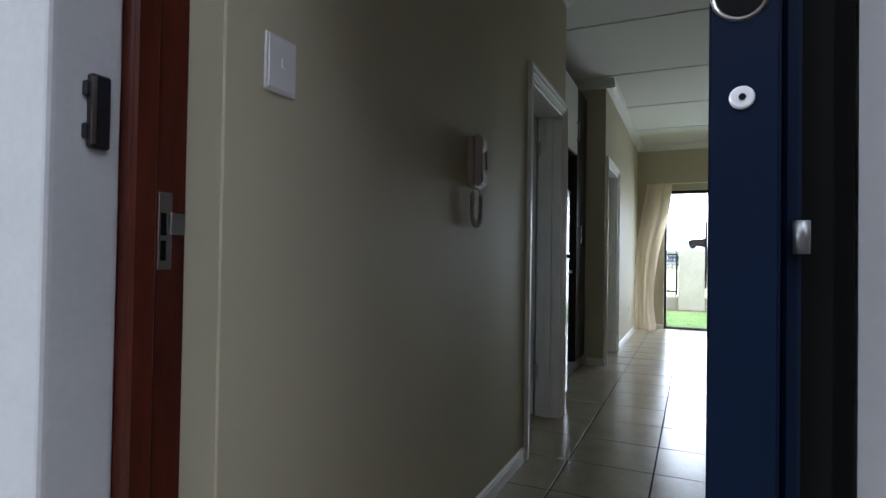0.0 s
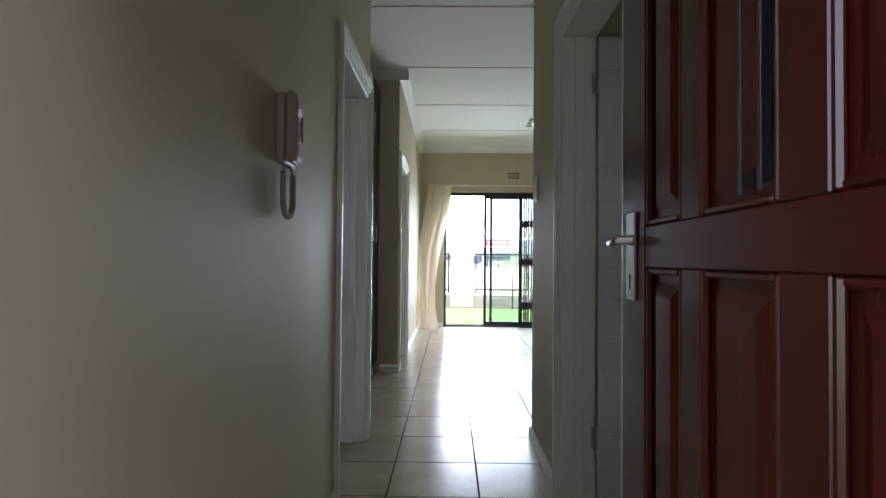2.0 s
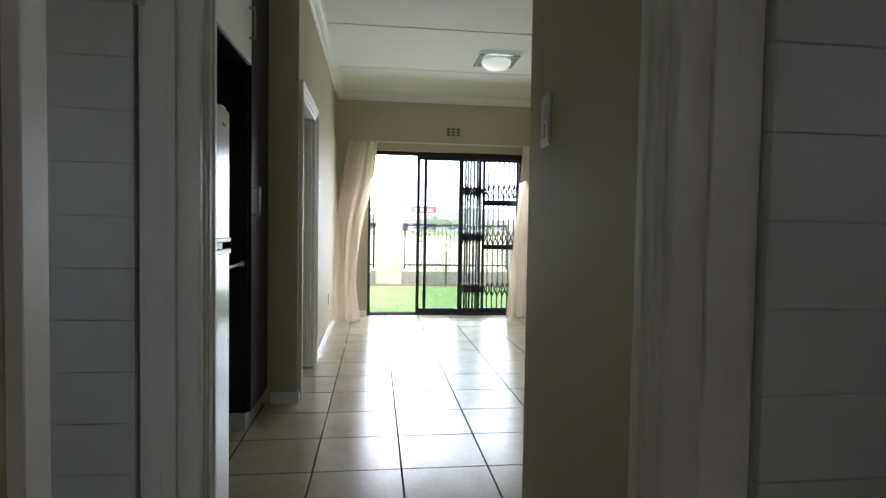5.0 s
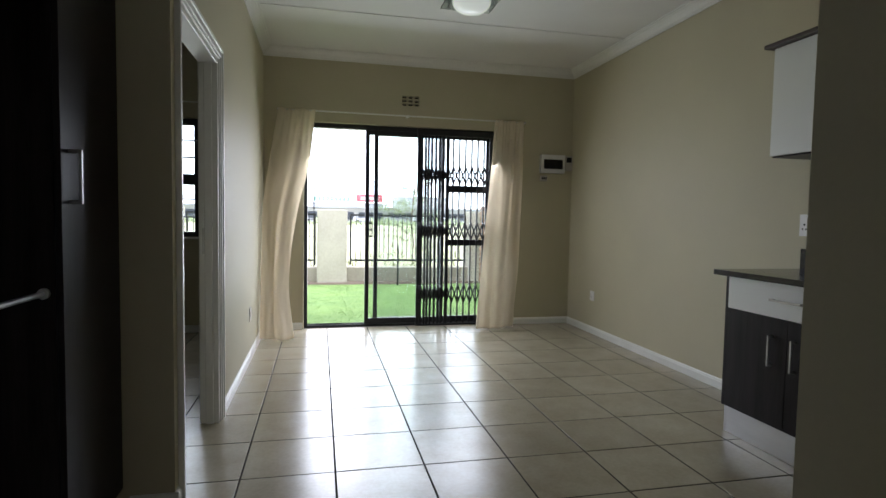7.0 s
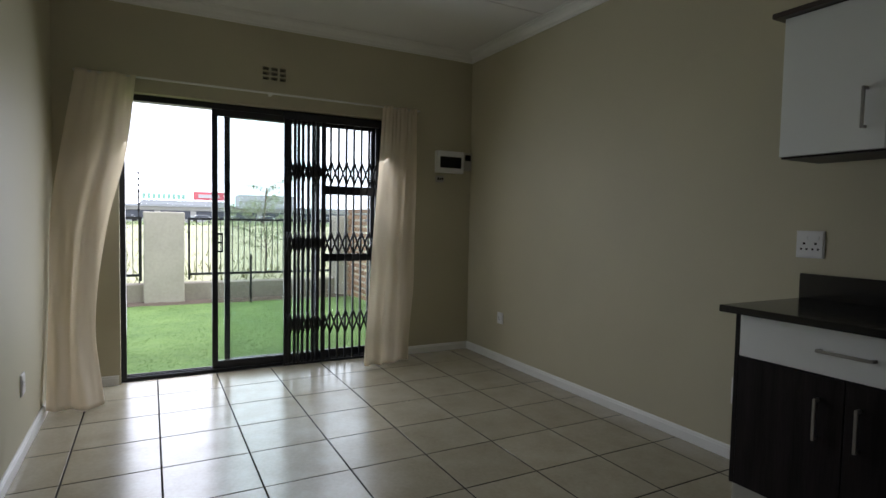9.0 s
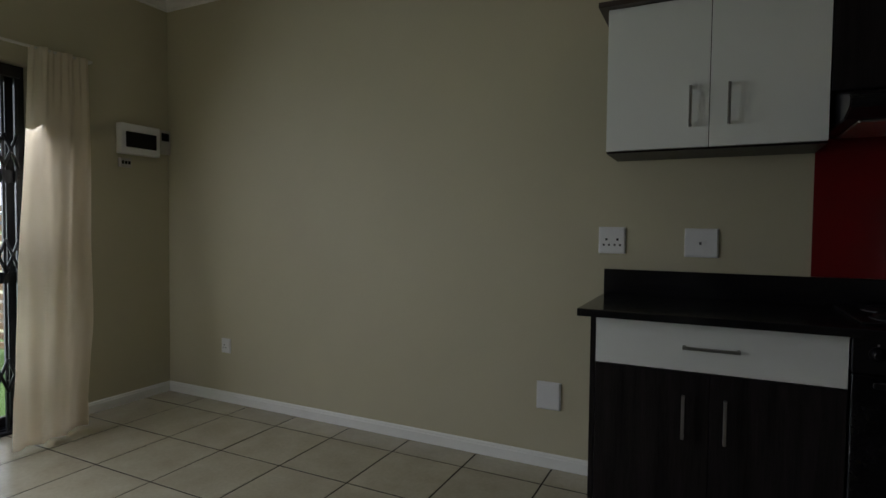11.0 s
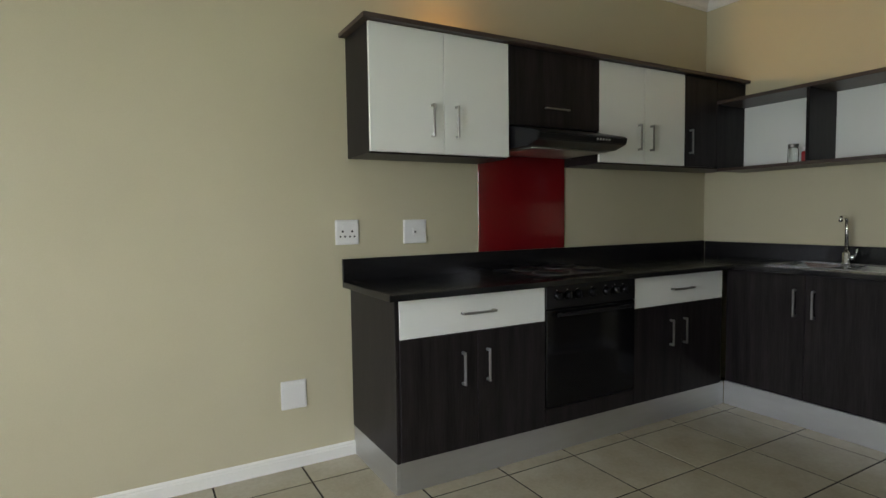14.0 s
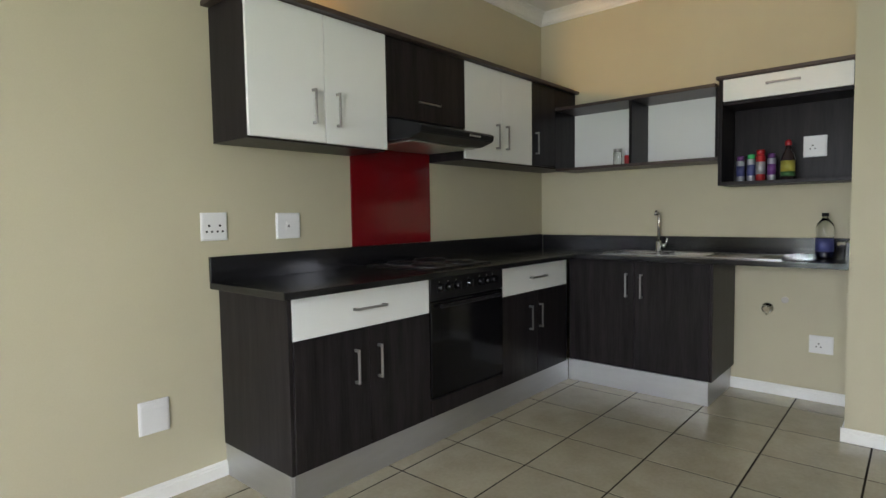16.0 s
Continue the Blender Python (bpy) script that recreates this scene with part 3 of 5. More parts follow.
S1 = [("earth_hole", 0.012, 0.006, 0.008, 0.008, HOLE_SHADE, 0), ("live_hole", 0.0, -0.014, 0.007, 0.007, HOLE_SHADE, 0), ("neutral_hole", 0.024, -0.014, 0.007, 0.007, HOLE_SHADE, 0), ("switch_rocker", -0.028, 0.012, 0.016, 0.026, PLASTIC, 0.003)]
plate("socket_outlet", "white double plug socket on the wall above the worktop", "W", (XR, 5.884, 1.150), 0.124, 0.126, socket_marks(), group="kitchen sockets")
iso = plate("isolator_switch", "white cooker isolator switch above the worktop", "W", (XR, 5.501, 1.145), 0.138, 0.128, [("rocker", 0, 0, 0.030, 0.034, PLASTIC, 0.005), ("indicator", 0.004, -0.002, 0.010, 0.013, DSTEEL, 0.007)])
plate("blank_plate", "white blank cover plate low on the wall", "W", (XR, 6.176, 0.364), 0.124, 0.140, [("cover", 0, -0.012, 0.100, 0.084, PLASTIC, 0.001), ("hinge_strip", 0, 0.048, 0.100, 0.012, PLASTIC, 0.002)])
plate("socket_outlet", "white plug socket low on the living room wall", "W", (XR, 8.41, 0.385), 0.085, 0.10, S1)
plate("socket_outlet", "white plug socket low under the worktop end", "N", (1.520, YS, 0.356), 0.125, 0.11, S1)
plate("socket_outlet", "white plug socket at skirting height beside the curtain", "E", (XL, 7.85, 0.36), 0.09, 0.11, S1)
plate("aerial_outlet", "small white aerial outlet near the curtain", "E", (XL, 8.66, 0.37), 0.06, 0.06, [("aerial_pin", 0, 0, 0.014, 0.014, STEEL, 0.004)])
plate("light_switch", "white light switch at the end of the hall wall", "W", (HX, 3.49, 1.435), 0.075, 0.145, [("rocker", 0, 0.02, 0.03, 0.045, PLASTIC, 0.004), ("rocker", 0, -0.03, 0.03, 0.04, PLASTIC, 0.004)])
plate("light_switch", "white light switch inside the front door", "E", (XL, 0.897, 1.422), 0.092, 0.118, [("rocker", 0.002, 0.004, 0.012, 0.020, PLASTIC, 0.003)])

ic = thing("intercom_handset", (XL, 2.05, 1.42), "cream plastic wall intercom handset with a hanging coiled cord", "intercom")
bm = bmesh.new()
box(bm, XL, 1.938, 1.310, XL + 0.026, 2.050, 1.508, 0.010, 3)
part("base_unit", bm, INTER, ic)
bm = bmesh.new()
prof = [(XL + 0.028, 1.316), (XL + 0.052, 1.314), (XL + 0.062, 1.326), (XL + 0.064, 1.365), (XL + 0.056, 1.388), (XL + 0.055, 1.440), (XL + 0.062, 1.460), (XL + 0.061, 1.494), (XL + 0.050, 1.512), (XL + 0.028, 1.516)]
prism(bm, prof, 1.945, 2.002, "Y")
bmesh.ops.bevel(bm, geom=bm.edges[:], offset=0.006, segments=2, affect="EDGES")
part("handset", bm, INTER, ic)
bx("call_button", (XL + 0.026, 2.014, 1.40, XL + 0.030, 2.034, 1.420), PLAST2, ic, 0.001)
bx("speaker_grille", (XL + 0.0255, 2.008, 1.440, XL + 0.0268, 2.038, 1.482), HOLE_SHADE, ic)
for y in (1.937, 2.027):
    bm = bmesh.new()
    tube(bm, (XL + 0.026, y, 1.280), (XL + 0.022, 0.6 * y + 0.4 * 1.982, 1.312), 0.0022, 8)
    part("lead", bm, INTER, ic)
pts = []
N = 760
for i in range(N + 1):
    t = i / N
    d = t * 0.36
    if d < 0.075:
        y, z = 1.937, 1.287 - d
        dy, dz = 0.0, -1.0
    elif d > 0.285:
        y, z = 2.027, 1.287 - (0.36 - d)
        dy, dz = 0.0, 1.0
    else:
        a = (d - 0.075) / 0.21 * math.pi
        y, z = 1.982 - 0.045 * math.cos(a), 1.212 - 0.045 * math.sin(a)
        dy, dz = math.sin(a), -math.cos(a)
    w = t * 2 * math.pi * 74
    r = 0.0075
    pts.append((XL + 0.026 + r * math.cos(w), y + r * math.sin(w) * dz, z - r * math.sin(w) * dy))
bm = bmesh.new()
path_tube(bm, pts, 0.0023, 5)
part("coiled_cord", bm, INTER, ic)

ic.location.z -= 0.012

db = thing("distribution_board", (3.25, YF, 1.77), "white electrical distribution board with a dark smoked cover", "fuse box")
bx("housing", (3.095, YF - 0.055, 1.668, 3.375, YF - 0.0005, 1.868), PLASTIC, db, 0.006, seg=2)
bx("smoked_cover", (3.125, YF - 0.064, 1.712, 3.345, YF - 0.054, 1.815), BLACKG, db, 0.004, "dark smoked cover")
em = thing("meter_keypad", (3.43, YF, 1.78), "small grey prepaid meter box beside the fuse box", "electric meter")
bx("case", (3.385, YF - 0.04, 1.70, 3.468, YF - 0.0005, 1.865), PLAST2, em, 0.004)
bx("screen", (3.398, YF - 0.043, 1.79, 3.455, YF - 0.039, 1.845), HOLE_SHADE, em)
sp = thing("small_switch_box", (3.145, YF, 1.61), "small grey switch box below the fuse box", "switch")
bx("case", (3.105, YF - 0.03, 1.580, 3.180, YF - 0.0005, 1.640), PLAST2, sp, 0.003)
for k in range(3):
    bx("button", (3.113 + k * 0.022, YF - 0.034, 1.60, 3.127 + k * 0.022, YF - 0.029, 1.622), HOLE_SHADE, sp)

vt = thing("air_vent", (1.658, YF, 2.3), "cream terracotta air brick with nine openings", "air vent")
bm = bmesh.new()
vw, vh = (VX1 - VX0), (VZ1 - VZ0)
for k in range(4):
    z = VZ0 + vh * k / 3
    box(bm, VX0, YF - 0.001, max(VZ0, z - 0.007), VX1, YF + 0.06, min(VZ1, z + 0.007))
for k in range(4):
    x = VX0 + vw * k / 3
    for j in range(3):
        box(bm, max(VX0, x - 0.009), YF - 0.0005, VZ0 + vh * j / 3 + 0.007, min(VX1, x + 0.009), YF + 0.06, VZ0 + vh * (j + 1) / 3 - 0.007)
part("air_brick", bm, PAINT, vt)
bx("backing", (VX0, YF + 0.07, VZ0, VX1, YF + 0.09, VZ1), BLACKM, vt)

lp = LAMPG.node_tree.nodes["Principled BSDF"]
lp.inputs["Emission Color"].default_value, lp.inputs["Emission Strength"].default_value = (0.95, 1.0, 0.86, 1), 0.55
cl = thing("ceiling_light", (1.83, 7.28, H), "square clear glass ceiling light with a frosted dome", "ceiling light")
bm = bmesh.new()
box(bm, 1.635, 7.085, H - 0.040, 2.025, 7.475, H - 0.030, 0.003)
part("glass_plate", bm, glass("greenish_glass_plate", (0.72, 0.80, 0.76)), cl, "square glass plate")
bm = bmesh.new()
lathe(bm, (1.83, 7.28, H), [(0.02, -0.125), (0.07, -0.118), (0.108, -0.100), (0.134, -0.074), (0.145, -0.040)], 32)
part("dome", bm, LAMPG, cl, "frosted glass dome")
bm = bmesh.new()
lathe(bm, (1.83, 7.28, H), [(0.10, -0.026), (0.10, 0.0)], 24)
part("ceiling_rose", bm, STEEL, cl)
for dx in (-0.14, 0.14):
    for dy in (-0.14, 0.14):
        bm = bmesh.new()
        lathe(bm, (1.83 + dx, 7.28 + dy, H), [(0.008, -0.044), (0.010, -0.034), (0.005, -0.026), (0.005, 0.0)], 10)
        part("stud", bm, CHROME, cl)


# ---- sliding door ----
sd = thing("door_5", (DX0, 9.07, 0), "black aluminium sliding glass door, partly open to the lawn", "sliding door", "", "structure")
Y0, Y1 = 9.055, 9.145
bm = bmesh.new()
box(bm, DX0, Y0, 0.0, DX0 + 0.035, Y1, DZ, 0.002)
box(bm, DX1 - 0.035, Y0, 0.0, DX1, Y1, DZ, 0.002)
box(bm, DX0 + 0.035, Y0, DZ - 0.045, DX1 - 0.035, Y1, DZ, 0.002)
box(bm, DX0 + 0.035, Y0, 0.0, DX1 - 0.035, Y1, 0.022, 0.002)
for yy in (9.078, 9.118):
    box(bm, DX0 + 0.035, yy, 0.022, DX1 - 0.035, yy + 0.006, 0.030)
part("door_frame", bm, BLACKM, sd)


def sash(name, x0, x1, y, parent):
    bm = bmesh.new()
    box(bm, x0, y, 0.03, x0 + 0.042, y + 0.028, DZ - 0.045, 0.002)
    box(bm, x1 - 0.042, y, 0.03, x1, y + 0.028, DZ - 0.045, 0.002)
    box(bm, x0 + 0.042, y, 0.03, x1 - 0.042, y + 0.028, 0.085, 0.002)
    box(bm, x0 + 0.042, y, DZ - 0.095, x1 - 0.042, y + 0.028, DZ - 0.045, 0.002)
    s = part(name, bm, BLACKM, parent)
    g = bx("pane", (x0 + 0.040, y + 0.011, 0.083, x1 - 0.040, y + 0.016, DZ - 0.093), PANE, s)
    g.visible_shadow = False
    return s


s1 = sash("sliding_sash", 1.205, 2.05, 9.060, sd)
s2 = sash("fixed_sash", 1.300, 2.565, 9.100, sd)
bm = bmesh.new()
box(bm, 1.240, 9.046, 0.945, 1.248, 9.060, 1.098, 0.002)
box(bm, 1.272, 9.040, 0.945, 1.283, 9.056, 1.098, 0.003)
for z in (0.945, 1.015, 1.083):
    box(bm, 1.247, 9.043, z, 1.273, 9.055, z + 0.015, 0.002)
part("pull_handle", bm, BLACKM, s1)

tg = thing("security_trellis", (2.15, 9.03, 0), "black folding steel security trellis behind the curtain", "security gate")
bm = bmesh.new()
box(bm, 1.74, 9.012, DZ - 0.075, DX1 - 0.035, 9.050, DZ - 0.02, 0.002)
part("top_track", bm, BLACKM, tg)
bm = bmesh.new()
box(bm, 1.74, 9.012, 0.0, DX1 - 0.035, 9.050, 0.018, 0.002)
part("bottom_track", bm, BLACKM, tg)
bars = [1.765, 1.795, 1.835, 1.865, 1.90, 1.945, 1.985, 2.02] + [2.075] + [2.135 + 0.068 * k for k in range(7)]
for k, x in enumerate(bars):
    wide = 0.036 if x in (2.075, 1.765) else (0.022 if x < 2.07 else 0.015)
    bx("upright", (x - wide / 2, 9.022, 0.018, x + wide / 2, 9.040, DZ - 0.07), BLACKM, tg, 0.001)
for z in (0.34, 1.015, 1.61):
    for xa, xb in [(a, b) for a, b in zip(bars, bars[1:])]:
        if xb > 2.55:
            continue
        for dz in (-1, 1):
            bm = bmesh.new()
            hgt = 0.095
            yy = 9.016 + 0.002 * dz
            tube(bm, (xa, yy, z - dz * hgt), (xb, yy, z + dz * hgt), 0.0085, 6)
            part("lattice_strip", bm, BLACKM, tg)
for z0, z1 in ((1.43, 1.505), (0.86, 0.925)):
    bx("cross_rail", (2.09, 9.046, z0, DX1 - 0.035, 9.0545, z1), BLACKM, tg, 0.001)


# ---- curtains ----
rod = thing("curtain_track", (1.65, 8.9, 2.19), "thin white curtain track over the sliding door", "curtain rail")
bm = bmesh.new()
tube(bm, (0.33, 8.905, 2.190), (2.90, 8.905, 2.190), 0.008, 10)
part("rail", bm, TRIM, rod)
for x in (0.345, 1.62, 2.885):
    bx("bracket", (x - 0.010, 8.905, 2.180, x + 0.010, YF, 2.200), TRIM, rod)


def curtain(name, label, stations, folds, seed, ripple, depth):
    """Pleated cloth through stations (share of the drop, x0, x1, y)."""
    rnd = random.Random(seed)
    ph = [rnd.uniform(0, 6.28) for _ in range(8)]
    nu, nv = folds * 32, 72
    bm = bmesh.new()
    grid = []
    for j in range(nv + 1):
        v = j / nv
        k = max(i for i, st_ in enumerate(stations[:-1]) if st_[0] <= v)
        a, b = stations[k], stations[k + 1]
        q = (v - a[0]) / (b[0] - a[0])
        before, after = stations[max(0, k - 1)], stations[min(len(stations) - 1, k + 2)]
        vals = []
        for i in (1, 2, 3):
            m0 = (b[i] - before[i]) / (b[0] - before[0]) * (b[0] - a[0])
            m1 = (after[i] - a[i]) / (after[0] - a[0]) * (b[0] - a[0])
            vals.append((2 * q ** 3 - 3 * q * q + 1) * a[i] + (q ** 3 - 2 * q * q + q) * m0 + (3 * q * q - 2 * q ** 3) * b[i] + (q ** 3 - q * q) * m1)
        x0, x1, yy = vals
        row = []
        for i in range(nu + 1):
            u = i / nu
            sk = u + 0.10 * v * math.sin(3.2 * v + ph[0]) + 0.035 * math.sin(7 * u + 4 * v + ph[6])
            fold = 0.62 * math.sin(2 * math.pi * folds * sk + ph[1]) + 0.26 * math.sin(2 * math.pi * folds * 1.9 * sk + ph[2] + 2.2 * v) * (1 - 0.8 * v)
            gather = 0.5 * math.sin(2 * math.pi * folds * 3.1 * u + ph[7]) * max(0.0, 1 - 5 * v)
            amp = 0.014 + depth * v
            crease = noise.noise(Vector((u * 3.0 + ph[3], v * 4.0, ph[4]))) * 0.030 * v + noise.noise(Vector((u * 9.0, v * 11.0 + ph[5], 2.0))) * 0.010 * v
            x = x0 + (x1 - x0) * u + 0.006 * math.sin(5 * v + ph[2])
            y = yy + amp * (fold + gather) + ripple * v * v * math.sin(3.1 * u + ph[3]) + crease
            z = 2.20 * (1 - v) + 0.014 * v + (0.5 * ripple) * v ** 6 * (0.5 + 0.5 * math.sin(5 * u + ph[5])) - 0.004 * fold * (1 - v)
            y = min(y, YF - 0.012)
            row.append(bm.verts.new((max(x, XL + 0.010), y, z)))
        grid.append(row)
    for a, b in zip(grid, grid[1:]):
        for i in range(nu):
            bm.faces.new((a[i], a[i + 1], b[i + 1], b[i])).smooth = True
    ob = part(name, bm, CLOTH)
    ob["base"] = [0, 0, 0]
    md = ob.modifiers.new("thickness", "SOLIDIFY")
    md.thickness = 0.002
    return tagged(ob, label, "curtain", "curtains at the sliding door")


curtain("curtain", "ivory cloth curtain drawn aside and billowing out at the hem",
        [(0, 0.34, 0.695, 8.895), (0.25, 0.265, 0.640, 8.85), (0.45, 0.218, 0.545, 8.78), (0.65, 0.213, 0.478, 8.70), (0.80, 0.212, 0.460, 8.60), (1, 0.212, 0.510, 8.44)], 2, 3, 0.06, 0.026)
curtain("curtain", "ivory cloth curtain hanging in soft folds to the floor",
        [(0, 2.545, 2.865, 8.895), (0.5, 2.44, 2.83, 8.80), (1, 2.31, 2.74, 8.70)], 3, 8, 0.03, 0.022)


# ---- kitchen ----
def bar_handle(name, a, b, out, parent, r=0.0055):
    """A square-section bow handle between two points, standing off along out."""
    a, b, o = Vector(a), Vector(b), Vector(out)
    d = (b - a).normalized()
    side = d.cross(o.normalized())
    t = 0.0042
    bm = bmesh.new()

    def block(c0, c1, u0, u1):
        """A bevelled block between two stand-off shares and two distances along the handle."""
        vs = [a + o * c + d * u + side * w for c in (c0, c1) for u in (u0, u1) for w in (-r, r)]
        vs = [bm.verts.new(v) for v in vs]
        fs = [bm.faces.new([vs[k] for k in f]) for f in ((0, 1, 3, 2), (4, 6, 7, 5), (0, 4, 5, 1), (2, 3, 7, 6), (0, 2, 6, 4), (1, 5, 7, 3))]
        bmesh.ops.bevel(bm, geom=list({e for f in fs for e in f.edges}), offset=0.0012, segments=1, affect="EDGES")
    L = (b - a).length
    k = 1 - 2 * t / o.length
    block(k, 1.0, -0.006, L + 0.006)
    block(0.0, k - 0.002, -0.006, 0.006)
    block(0.0, k - 0.002, L - 0.006, L + 0.006)
    return part(name, bm, HANDLEM, parent, "brushed steel bow handle")


def base_x(label, y0, y1, drawer, doors, inset=0.048, shift=0.0):
    """A base cabinet on the long wall, fronts facing -x."""
    xf = 2.935
    c = thing("base_cabinet", (xf, (y0 + y1) / 2, 0), label, "kitchen cabinet", "kitchen base cabinets")
    bx("body", (xf + 0.020, y0 + 0.001, 0.150, XR, y1 - 0.001, 0.868), DARK, c)
    zt = 0.866
    if drawer:
        d = bx("drawer_front", (xf, y0 + 0.002, 0.694, xf + 0.018, y1 - 0.002, zt), WHITE, c, 0.0012, "white drawer front")
        ym = (y0 + y1) / 2
        bar_handle("handle", (xf, ym - 0.086, 0.782), (xf, ym + 0.086, 0.782), (-0.030, 0, 0), d)
        zt = 0.690
    n = doors
    w = (y1 - y0) / n
    for k in range(n):
        ya, yb = y0 + w * k + 0.0015, y0 + w * (k + 1) - 0.0015
        d = bx("cabinet_door", (xf, ya, 0.152, xf + 0.018, yb, zt), DARK, c, 0.0012, "dark wood-grain door")
        yh = shift + ((yb - inset) if k == 0 else (ya + inset))
        bar_handle("handle", (xf, yh, 0.458), (xf, yh, 0.600), (-0.030, 0, 0), d)
    return c


base_x("dark wood-grain base cabinet with a white drawer beside the oven", 5.052, 5.852, True, 2, 0.066, 0.018)
base_x("dark wood-grain corner base cabinet with a white drawer", 3.632, 4.414, True, 2, 0.058, 0.034)
ep = thing("end_panel", (3.2, 5.86, 0), "dark wood-grain end panel closing the base cabinets", "cabinet panel")
bx("panel", (2.937, 5.853, 0.150, XR, 5.872, 0.868), DARK, ep, 0.001)

pl = thing("kitchen_plinth", (2.96, 4.7, 0), "brushed aluminium plinth under the base cabinets", "plinth")
bm = bmesh.new()
box(bm, 2.956, 3.575, 0.001, 2.972, 5.8515, 0.149, 0.001)
part("plinth_board", bm, ALUM, pl)
bx("plinth_return", (2.956, 5.852, 0.001, XR, 5.868, 0.149), ALUM, pl, 0.001)
bx("plinth_board", (2.022, 3.552, 0.001, 2.956, 3.568, 0.149), ALUM, pl, 0.001)
bx("plinth_return", (2.022, YS + 0.001, 0.001, 2.038, 3.552, 0.149), ALUM, pl, 0.001)

ov = thing("electric_oven", (2.94, 4.73, 0.15), "black built-under electric oven with a glass door", "oven")
bx("body", (2.965, 4.416, 0.151, XR, 5.048, 0.868), BLACKP, ov)
cp = bx("control_panel", (2.930, 4.416, 0.752, 2.962, 5.048, 0.866), BLACKP, ov, 0.003)
for k, y in enumerate((4.516, 4.575, 4.643, 4.742, 4.845, 4.912, 4.980)):
    bm = bmesh.new()
    lathe(bm, (2.930, y, 0.816), [(0.020, -0.003), (0.023, -0.008), (0.019, -0.012), (0.017, -0.028), (0.012, -0.031)], 22, "X")
    part("knob", bm, BLACKG, cp)
    bx("knob_grip", (2.893, y - 0.0035, 0.796, 2.902, y + 0.0035, 0.838), BLACKG, cp, 0.0015)
    bx("dial_mark", (2.9292, y - 0.003, 0.842, 2.9299, y + 0.003, 0.847), PLAST2, cp)
    bm = bmesh.new()
    lathe(bm, (2.930, y, 0.816), [(0.0245, -0.0005), (0.0245, -0.003)], 24, "X")
    part("knob_ring", bm, BLACKP, cp)
od = bx("oven_door", (2.930, 4.418, 0.246, 2.964, 5.046, 0.748), BLACKG, ov, 0.004, "black glass oven door")
bm = bmesh.new()
box(bm, 2.9, 4.47, 0.712, 2.912, 4.995, 0.730, 0.003)
for y in (4.50, 4.965):
    box(bm, 2.912, y - 0.010, 0.714, 2.931, y + 0.010, 0.728, 0.002)
part("door_handle", bm, BLACKP, ov)
bx("window_surround", (2.9292, 4.50, 0.33, 2.9300, 4.965, 0.655), BLACKG, od)
bx("window_glass", (2.9286, 4.52, 0.35, 2.9292, 4.945, 0.635), BLACKG, od)
bx("lower_panel", (2.934, 4.418, 0.152, 2.964, 5.046, 0.238), DARK, ov, 0.002, "dark wood-grain filler strip")

hob = thing("electric_hob", (3.2, 4.73, 0.9), "black four-plate electric hob set in the worktop", "hob")
bx("hob_plate", (2.985, 4.45, 0.9005, 3.455, 5.015, 0.908), BLACKP, hob, 0.003)
for x, y, r in ((3.10, 4.61, 0.085), (3.11, 4.86, 0.098), (3.34, 4.60, 0.098), (3.33, 4.86, 0.078)):
    bm = bmesh.new()
    lathe(bm, (x, y, 0.908), [(r + 0.006, 0.0), (r + 0.004, 0.004), (r, 0.004), (r - 0.002, 0.014), (r * 0.35, 0.014), (r * 0.3, 0.011), (0.005, 0.011)], 32)
    pt = part("hot_plate", bm, BLACKP, hob)
    bm = bmesh.new()
    lathe(bm, (x, y, 0.908), [(r + 0.011, 0.0), (r + 0.010, 0.0035), (r + 0.0065, 0.0038)], 32)
    part("steel_ring", bm, DSTEEL, pt)

wt = thing("worktop", (3.2, 4.5, 0.87), "black polished granite worktop with upstand along two walls", "worktop")
bm = bmesh.new()
box(bm, 2.885, 3.585, 0.870, XR - 0.0005, 5.915, 0.900, 0.005, 2)
part("top_long", bm, GRAN, wt)
bm = bmesh.new()
SX0, SX1, SY0, SY1 = 1.66, 2.74, 3.105, 3.515
for d in ((1.349, YS + 0.0005, SX0 + 0.02, 3.5845), (SX1 - 0.02, YS + 0.0005, XR - 0.0005, 3.5845), (SX0 + 0.02, YS + 0.0005, SX1 - 0.02, SY0 + 0.02), (SX0 + 0.02, SY1 - 0.02, SX1 - 0.02, 3.5845)):
    box(bm, d[0], d[1], 0.870, d[2], d[3], 0.900)
part("top_sink_side", bm, GRAN, wt)
bx("upstand", (XR - 0.022, YS + 0.022, 0.9005, XR - 0.0005, 5.915, 1.015), GRAN, wt, 0.002)
bx("upstand", (1.372, YS + 0.0005, 0.9005, XR - 0.0225, YS + 0.022, 1.010), GRAN, wt, 0.002)
bx("upstand", (1.3485, YS + 0.0005, 0.9005, 1.3715, 3.55, 1.010), GRAN, wt, 0.002)

rs = thing("red_splashback", (XR, 4.77, 1.02), "deep red glass splashback panel behind the hob", "splashback")
bx("panel", (XR - 0.007, 4.443, 1.016, XR - 0.0005, 5.092, 1.62), RED, rs, 0.001)


